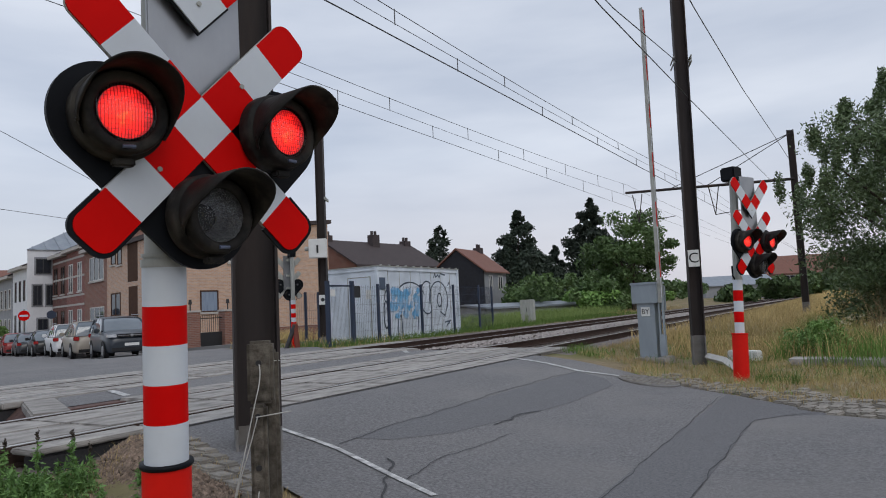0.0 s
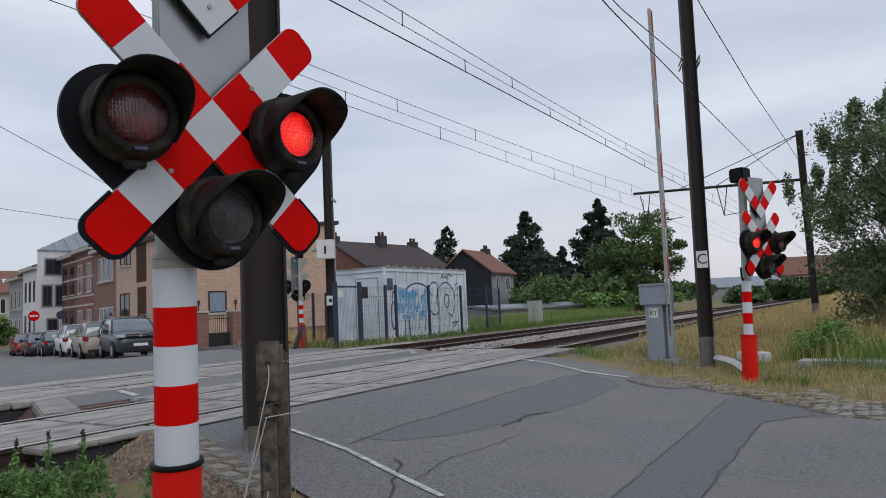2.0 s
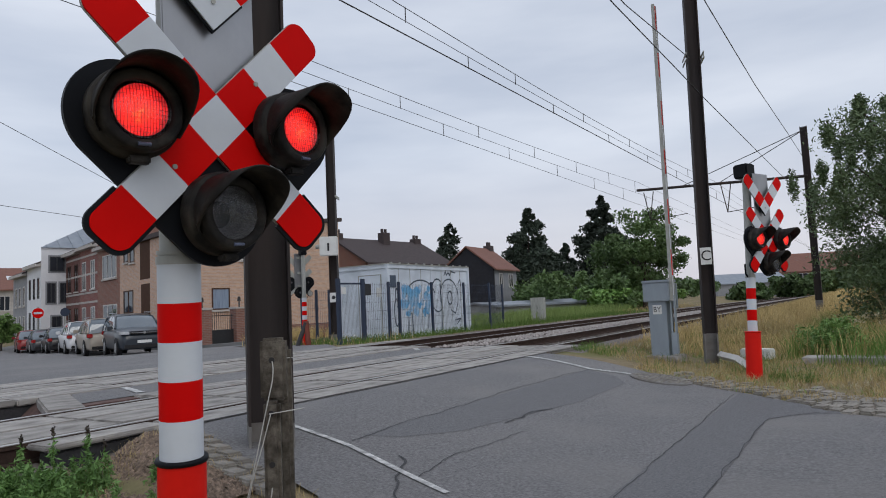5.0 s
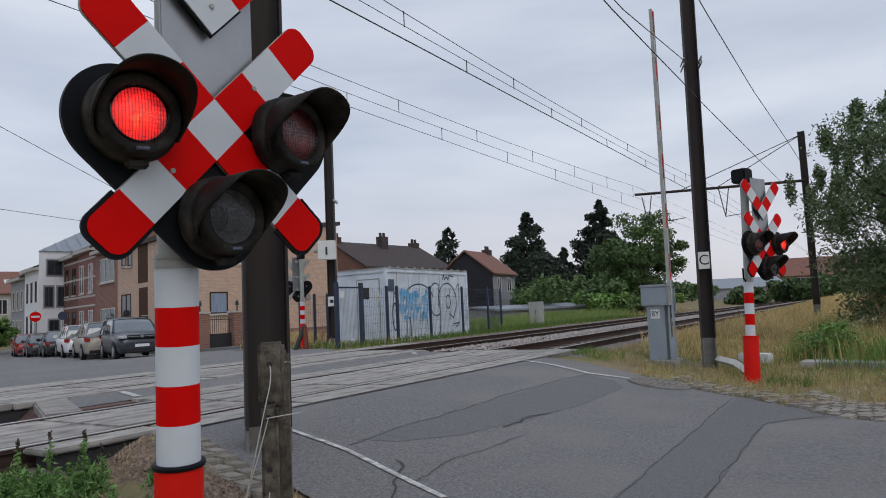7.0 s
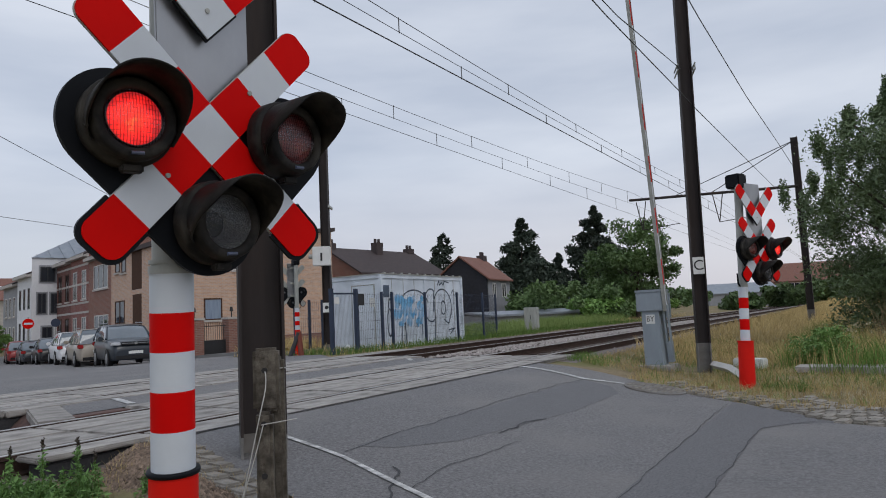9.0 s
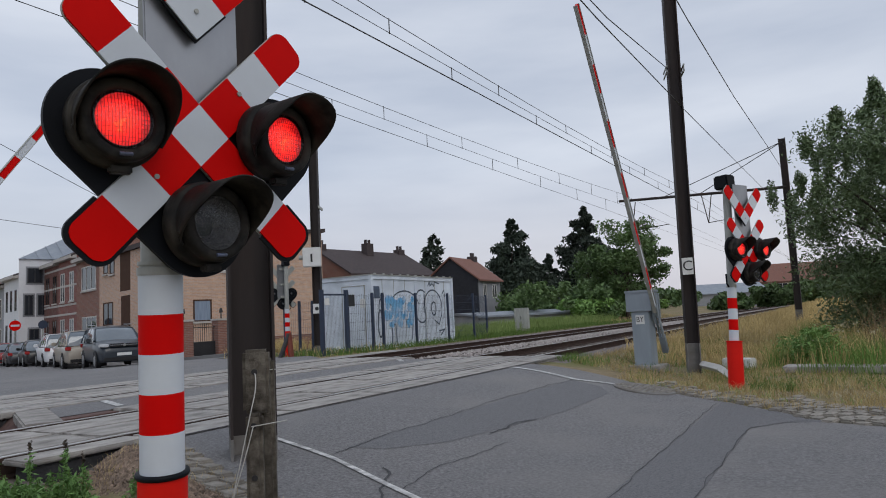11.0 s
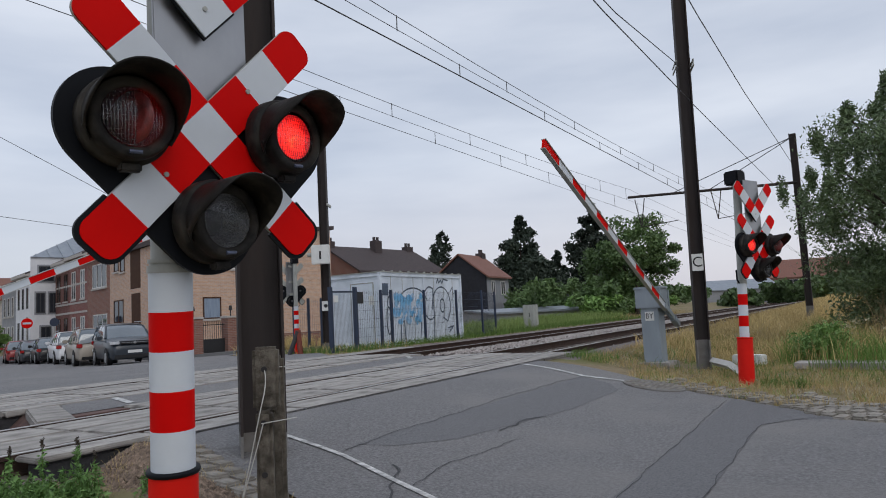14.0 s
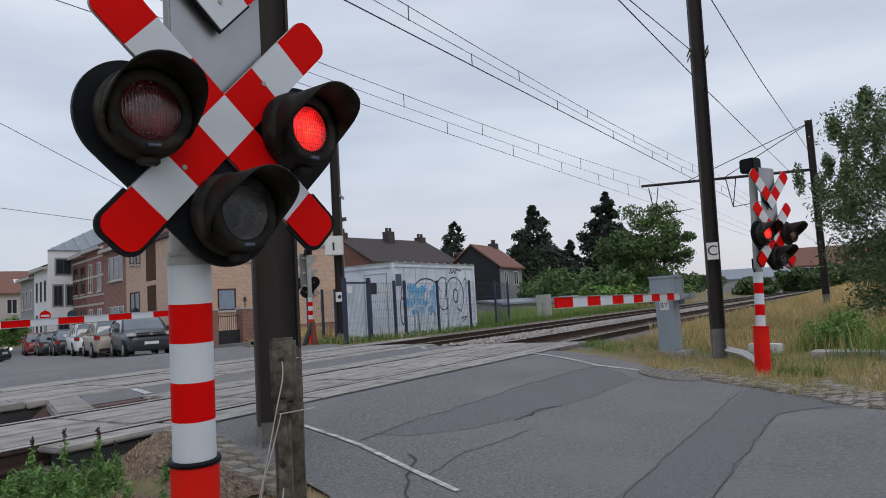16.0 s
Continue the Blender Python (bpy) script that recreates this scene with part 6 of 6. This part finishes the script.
rg = np.random.default_rng(9)
blades("dry_grass", "dry straw-coloured grass on the verge", rg, 60000, (9.0, 22, -4, 4.7), 0.14, 0.003, GRASSD, verge_keep, 0.5)
blades("green_grass", "green grass tufts on the verge", rg, 12000, (10.8, 22, -4, 4.0), 0.22, 0.004, GRASSG, lambda x, y: verge_keep(x, y) and noise.noise((x * 0.7, y * 0.7, 15)) > 0.0)
blades("tall_grass", "tall dry meadow grass beyond the verge", rg, 60000, (14.5, 50, -12, 2.3), 0.62, 0.007, GRASSD, lambda x, y: y < 1.2 + 0.02 * x)
blades("far_meadow_grass", "golden dry grass across the wide field", rg, 45000, (30, 110, -40, 4.0), 0.55, 0.02, GRASSD, lambda x, y: y < 1.2 + 0.02 * x)
blades("line_side_grass", "dry grass strip beside the near track", rg, 26000, (14.5, 80, 1.2, 4.7), 0.3, 0.008, GRASSD, lambda x, y: off_road(x, y) and not (x < 16 and y > 3.5))
blades("meadow_weeds", "green weeds among the dry meadow grass", rg, 34000, (13.2, 32, -7, 2.2), 0.55, 0.007, GRASSG, lambda x, y: noise.noise((x * 0.35, y * 0.5, 25)) > -0.12 and y < 1.5)
blades("track_grass", "green grass beside the far track", rg, 15000, (14.5, 45, 11.9, 16.5), 0.24, 0.008, GRASSG, lambda x, y: off_road(x, y) and not (18 < x < 23.7 and 13.4 < y < 16))
blades("rough_grass", "tall pale green grass before the gardens", rg, 9000, (25, 46, 13.4, 17.5), 0.6, 0.011, ROUGHG, None, 0.3)
blades("dry_track_grass", "dry grass tufts by the street corner", rg, 6000, (14.2, 60, 11.9, 21), 0.35, 0.008, GRASSD, lambda x, y: (x > 40 and y < 14 or x < 17.6) and off_road(x, y) and not (18 < x < 23.7 and 13.4 < y < 16))
blades("corner_grass", "dry bleached grass at the garden wall", rg, 2500, (19.5, 24.5, 21.5, 24.0), 0.6, 0.012, GRASSD, lambda x, y: x > 21.3)
blades("verge_grass", "sparse grass at the signal foot", rg, 5000, (1.6, 4.2, 2.4, 4.9), 0.11, 0.0018, GRASSD, lambda x, y: x < lerp(LEFT, y) - 0.05 and noise.noise((x * 2, y * 2, 5)) > -0.05)
blades("verge_herbs", "low green herbs scattered on the dry verge", rg, 9000, (9.6, 16, -3, 4.4), 0.1, 0.006, ROUGHG, lambda x, y: verge_keep(x, y) and noise.noise((x * 1.7, y * 1.7, 33)) > 0.08, 0.8)
blades("bleached_grass", "bleached straw lying on the verge", rg, 14000, (9.6, 16, -3, 4.4), 0.09, 0.003, FLOWER, lambda x, y: verge_keep(x, y) and noise.noise((x * 1.3, y * 1.3, 51)) > -0.05, 1.2)
blades("signal_foot_tuft", "green tuft at the red signal foot", rg, 500, (10.95, 11.5, 0.75, 1.4), 0.13, 0.005, GRASSG)
blades("mast_foot_tuft", "green tuft beside the crossing edge", rg, 420, (12.2, 13.3, 4.1, 4.9), 0.16, 0.005, GRASSG)


def weeds():
    rng = np.random.default_rng(31)
    t = thing("weed_clump", "leafy green roadside weeds with seed stems", "weeds", pose(2.1, 4.38, 0.12))
    bm = bmesh.new()
    cs, rs, tops = [], [], []
    for i in range(140):
        x, y = rng.normal(0, 0.31), rng.normal(0, 0.29)
        h = rng.uniform(0.18, 0.38) * (1 - 0.25 * min(1, math.hypot(x, y)))
        if i % 15 == 0:
            h += 0.2
        q = Vector((x + rng.normal(0, 0.05), y + rng.normal(0, 0.05), h))
        tube(bm, (x, y, -0.1), q, 0.004, 0.002, n=5)
        for k in range(8):
            u = 0.1 + 0.85 * k / 8
            cs.append((x + (q.x - x) * u, y + (q.y - y) * u, h * u))
            rs.append((0.085 * (1.2 - u), 0.085 * (1.2 - u), 0.05))
        if i % 15 == 0:
            tops.append(q)
    tagged(part("stalk_mass", bm, GRASSG, t), kind="stuff")
    v, f = leaf_cloud(rng, cs, rs, 34000, 0.04, 3.4)
    raw("leaves", v.tolist(), f.tolist(), WEED, "", "", "stuff", parent=t)
    v, f = leaf_cloud(rng, [tuple(p) for p in tops], [(0.012, 0.012, 0.06)] * len(tops), 400, 0.02, 1.5)
    raw("seed_heads", v.tolist(), f.tolist(), BARK, "", "", "stuff", parent=t)


weeds()
rg = np.random.default_rng(71)
for x, y, w, h, n, lf, lab in ((15.2, 0.75, 0.55, 0.75, 2600, LEAF_H, "leafy green weeds behind the signal"), (17.4, -1.8, 1.0, 1.2, 7000, LEAF_W, "tall dense weeds under the willow"), (16.2, -1.9, 1.0, 1.0, 5000, LEAF_W, "tall weeds beside the meadow slab")):
    c_, r_ = blobs(rg, 22, 0, 0, h * 0.45, w, w, h * 0.45, 0.14, 0.34)
    v, f = leaf_cloud(rg, c_, r_, n, 0.085, 3.0)
    v[:, 2] = np.maximum(v[:, 2], 0.0)
    b = raw("shrub", v.tolist(), f.tolist(), lf, lab, "shrub", "")
    b.matrix_basis = pose(x, y, zg(x, y))
blades("tall_stalks", "brown dry stalks standing among weeds", rg, 700, (15.2, 19.5, -3.5, -0.2), 1.35, 0.006, DRYSTALK, None, 0.25)
rg = np.random.default_rng(12)
v, f = leaf_cloud(rg, [(15 + 7 * rg.random(), -4.5 + 5.5 * rg.random(), 0.45 + 0.3 * rg.random()) for _ in range(160)], [(0.1, 0.1, 0.05)] * 160, 900, 0.035, 1.0)
raw("meadow_flowers", v.tolist(), f.tolist(), FLOWER, "small pale flower heads in the meadow", "flowers")


# ---- ballast stones ----
def stones(name, label, rng, count, keep, area, size, material, zoff=0.0):
    base = np.array([(1, 0, 0), (-0.8, 0.2, 0), (0.1, 1, 0.1), (0, -0.9, 0), (0.1, 0, 0.8), (0, 0.1, -0.7)])
    tri = [(0, 2, 4), (2, 1, 4), (1, 3, 4), (3, 0, 4), (2, 0, 5), (1, 2, 5), (3, 1, 5), (0, 3, 5)]
    V, F = [], []
    for i in range(count):
        x, y = rng.uniform(area[0], area[1]), rng.uniform(area[2], area[3])
        if not keep(x, y):
            continue
        a, s = rng.uniform(0, 6.28), size * rng.uniform(0.5, 1.3)
        z = keep(x, y) + zoff
        c, sn = math.cos(a), math.sin(a)
        b = base * s * rng.uniform(0.7, 1.3, 3)
        k = len(V)
        V += [(x + p[0] * c - p[1] * sn, y + p[0] * sn + p[1] * c, z + p[2]) for p in b]
        F += [tuple(k + j for j in q) for q in tri]
    raw(name, V, F, material, label, "ballast")


rg = np.random.default_rng(3)


def bed(x, y):
    if 4.4 < x < 13.0:
        return 0
    if 4.7 < y < 5.3:
        return 0.12 + 0.3 * (y - 4.7)
    if 7.3 < y < 9.0:
        return 0.3 + 0.1 * math.sin((y - 7.3) / 1.7 * math.pi)
    if 5.3 < y < 11.6:
        return 0.22
    return 0


stones("track_ballast", "grey-brown crushed stone ballast between the rails", rg, 17000, bed, (13, 40, 4.6, 11.7), 0.05, BALLAST)
stones("track_ballast", "rusty brown ballast left of the crossing", rg, 2500, lambda x, y: bed(x, y) and 0.16, (0, 4.6, 5.2, 11.4), 0.045, BROWNPIT)
stones("gravel_patch", "loose brown wood chips and gravel by the signal", rg, 15000, lambda x, y: zg(x, y) + 0.005 if x < lerp(LEFT, y) - 0.1 and y < 5.0 else 0, (2.3, 4.0, 3.3, 5.1), 0.019, mat("brown litter", (0.27, 0.2, 0.15), (0.05, 0.036, 0.028), 30, 0.9, rnd=0.75))
bk = raw("backing_bed", [(x, y, z) for x in (40, 320) for y, z in ((7.3, 0.2), (7.8, 0.36), (8.5, 0.36), (9.0, 0.2))], [(0, 1, 5, 4), (1, 2, 6, 5), (2, 3, 7, 6)], BALLBED, "grey ballast shoulder down the line", "ballast", "structure")


# ---- pieces: sleepers, crossing slabs, cobbles, edging ----
def sleepers():
    t = thing("sleepers", "old dark sleepers under the rails", "sleepers", kind="structure")
    me = data("sleeper", box(bmesh.new(), -0.12, 0.12, -1.28, 1.28, 0.1, 0.27, 0.01), SLEEPER)
    for yc in (6.27, 10.02):
        for i in range(130):
            x = -6 + 0.62 * i
            if 3.6 < x < 13.0:
                continue
            o = new("sleeper", me)
            o.parent = t
            o.matrix_basis = pose(x, yc, 0, 0, 0, 1.5 * noise.noise((x, yc, 0)))


def slabs():
    t = thing("crossing_deck", "worn concrete slabs between and beside the rails", "crossing deck", kind="structure")
    for y0, y1, xa, xb in ((4.93, 5.46, 3.75, 12.9), (5.62, 6.26, -5.7, 12.9), (6.28, 6.92, -5.7, 12.9), (7.09, 7.6, 5.0, 12.9), (8.72, 9.2, -4.7, 13.2), (9.37, 10.01, -4.7, 13.2), (10.03, 10.67, -4.7, 13.2), (10.84, 11.46, -4.7, 16.2)):
        n = round((xb - xa) / 1.55)
        w = (xb - xa) / n
        me = data("slab", box(bmesh.new(), -w / 2 + 0.012, w / 2 - 0.012, -(y1 - y0) / 2 + 0.006, (y1 - y0) / 2 - 0.006, -0.075, 0, 0.014), CONC)
        for i in range(n):
            o = new("slab", me)
            o.parent = t
            x = xa + (i + 0.5) * w
            o.matrix_basis = pose(x, (y0 + y1) / 2, 0.427 + 0.011 * noise.noise((x * 3, y0 * 3, 0)), 0.5 * noise.noise((x, y0, 7)), 0.3 * noise.noise((x, y0, 9)), 0)
    part("edge_slab", box(bmesh.new(), 2.72, 3.73, 5.16, 5.46, 0.378, 0.422, 0.012), CONC, t)
    # Near timber beams, coloured blacker for the shade below the slab edge.
    part("edge_beam", box(bmesh.new(), 2.78, 3.72, 5.2, 5.4, -0.1, 0.374, 0.02), TAR, t, "dark edge beam with under-slab shade in its colour")
    part("edge_beam", box(bmesh.new(), 3.5, 3.74, 4.8, 5.12, -0.1, 0.34, 0.02), TAR, t, "dark edge beam with under-slab shade in its colour")
    part("edge_slab", box(bmesh.new(), -0.19, 0.19, -0.86, 0.8, -0.12, 0, 0.02), CONC, t, "", pose(4.36, 8.0, 0.425, 0, 0, -24))
    part("stained_fill", box(bmesh.new(), 4.15, 4.98, 7.37, 7.68, 0.2, 0.405, 0.02), BROWNPIT, t, "rust-stained fill beside the rail")
    part("stained_fill", box(bmesh.new(), -3.0, 4.98, 7.09, 7.36, 0.2, 0.395, 0.03), BROWNPIT, t, "rust-stained fill beside the rail")
    # Added dark beam; its colour stands in for the shaded far deck face.
    part("edge_beam", box(bmesh.new(), 0.5, 4.5, 8.76, 8.95, -0.1, 0.35, 0.02), TAR, t, "dark edge beam with under-slab shade in its colour")


def cobbles():
    t = thing("cobble_edge", "uneven stone setts along the road edge", "setts", kind="structure")
    meshes = [data("sett", box(bmesh.new(), -0.1, 0.1, -0.065, 0.065, -0.06, 0.0, 0.016), STONE), data("sett", box(bmesh.new(), -0.085, 0.085, -0.07, 0.07, -0.06, 0.0, 0.018), STONE)]
    random.seed(6)
    for i in range(48):
        for r in range(7):
            y = 2.55 - 0.142 * i + 0.045 * random.random()
            x = lerp(RIGHT, y) + 0.06 + 0.205 * r + (0.1 if i % 2 else 0) + 0.05 * random.random()
            if random.random() < 0.07 or r > 4 + 2 * noise.noise((x, y, 4)) + (1 if y < 1 else 0):
                continue
            o = new("sett", meshes[(i + r) % 2])
            o.parent = t
            o.matrix_basis = pose(x, y, zg(x, y) + 0.02 + 0.022 * random.random(), 8 * random.random() - 2, 6 * random.random() - 3, -28 * (1 - sm(1.5, 2.4, y)) + 8 * random.random())
    me = data("sett", box(bmesh.new(), -0.06, 0.06, -0.14, 0.14, -0.06, 0, 0.014), STONE)
    t2 = thing("brick_edging", "old brick edging beside the asphalt", "edging", kind="structure")
    for i in range(10):
        y = 3.3 + 0.17 * i
        for r in range(2):
            x = lerp(LEFT, y) - 0.08 - 0.13 * r
            o = new("edging_brick", me)
            o.parent = t2
            o.matrix_basis = pose(x, y, zg(x, y) + 0.03, 0, 2 * random.random(), -15 + 6 * random.random())


sleepers()
slabs()
cobbles()
bm = bmesh.new()
box(bm, -1.6, 1.6, -0.28, 0.28, -0.05, 0.06, 0.01)
solid("concrete_slab", bm, CONC, "flat grey concrete slab lying in the grass", "slab", pose(13.75, -0.45, zg(13.7, -0.4) + 0.05, 0, 0, 84))


# ---- what moves ----
def motions():
    fall = [(0.0, 92), (3.0, 92.2), (6.5, 92), (8.0, 91.9), (8.35, 90.5), (8.7, 85.5), (9.0, 80.3), (9.2, 77.0), (10.0, 66.5), (11.3, 50.8), (12.0, 43.2), (12.5, 38.2), (13.5, 26.9), (14.5, 15.8), (15.2, 8.1), (15.6, 3.9), (16.0, 0.4)]
    for t, piv, sign in ARMS:
        walk(t, [(s, pose(*piv, 0, (a if sign < 0 else -a - 0.8), 0)) for s, a in fall])
    # the car comes up the side street
    walk(MOVER, [(s, pose(15.25 - 1.15 * (16 - s), 37.6 + 0.75 * (16 - s), -0.33, 0, 0, 42)) for s in (0.0, 8.0, 14.0, 16.0)])
    # the lamps flash in turn: the added plate turns its glowing or dull side to the lens to imitate it
    period = 0.9295
    for fl, base, ph in BLINK_PLATES:
        on, lit = (0.265, 0.685) if ph == 0 else (0.765, 0.57)
        rows, ang = [], 0.0
        k = -1
        events = []
        while on + k * period < 16.0:
            events += [(on + k * period, 1), (on + k * period + lit, 0)]
            k += 1

        def state(s):
            a = 180.0
            for e, o in events:
                u = sm(e - 0.085, e + 0.01, s) if o else sm(e - 0.02, e + 0.075, s)
                a = a + ((0.0 if o else 180.0) - a) * u
            return a
        s = 0.0
        while s < 16.001:
            rows.append((s, base @ Matrix.Rotation(radians(state(s)), 4, "Z")))
            s += 1 / 50
        walk(fl, rows)


motions()
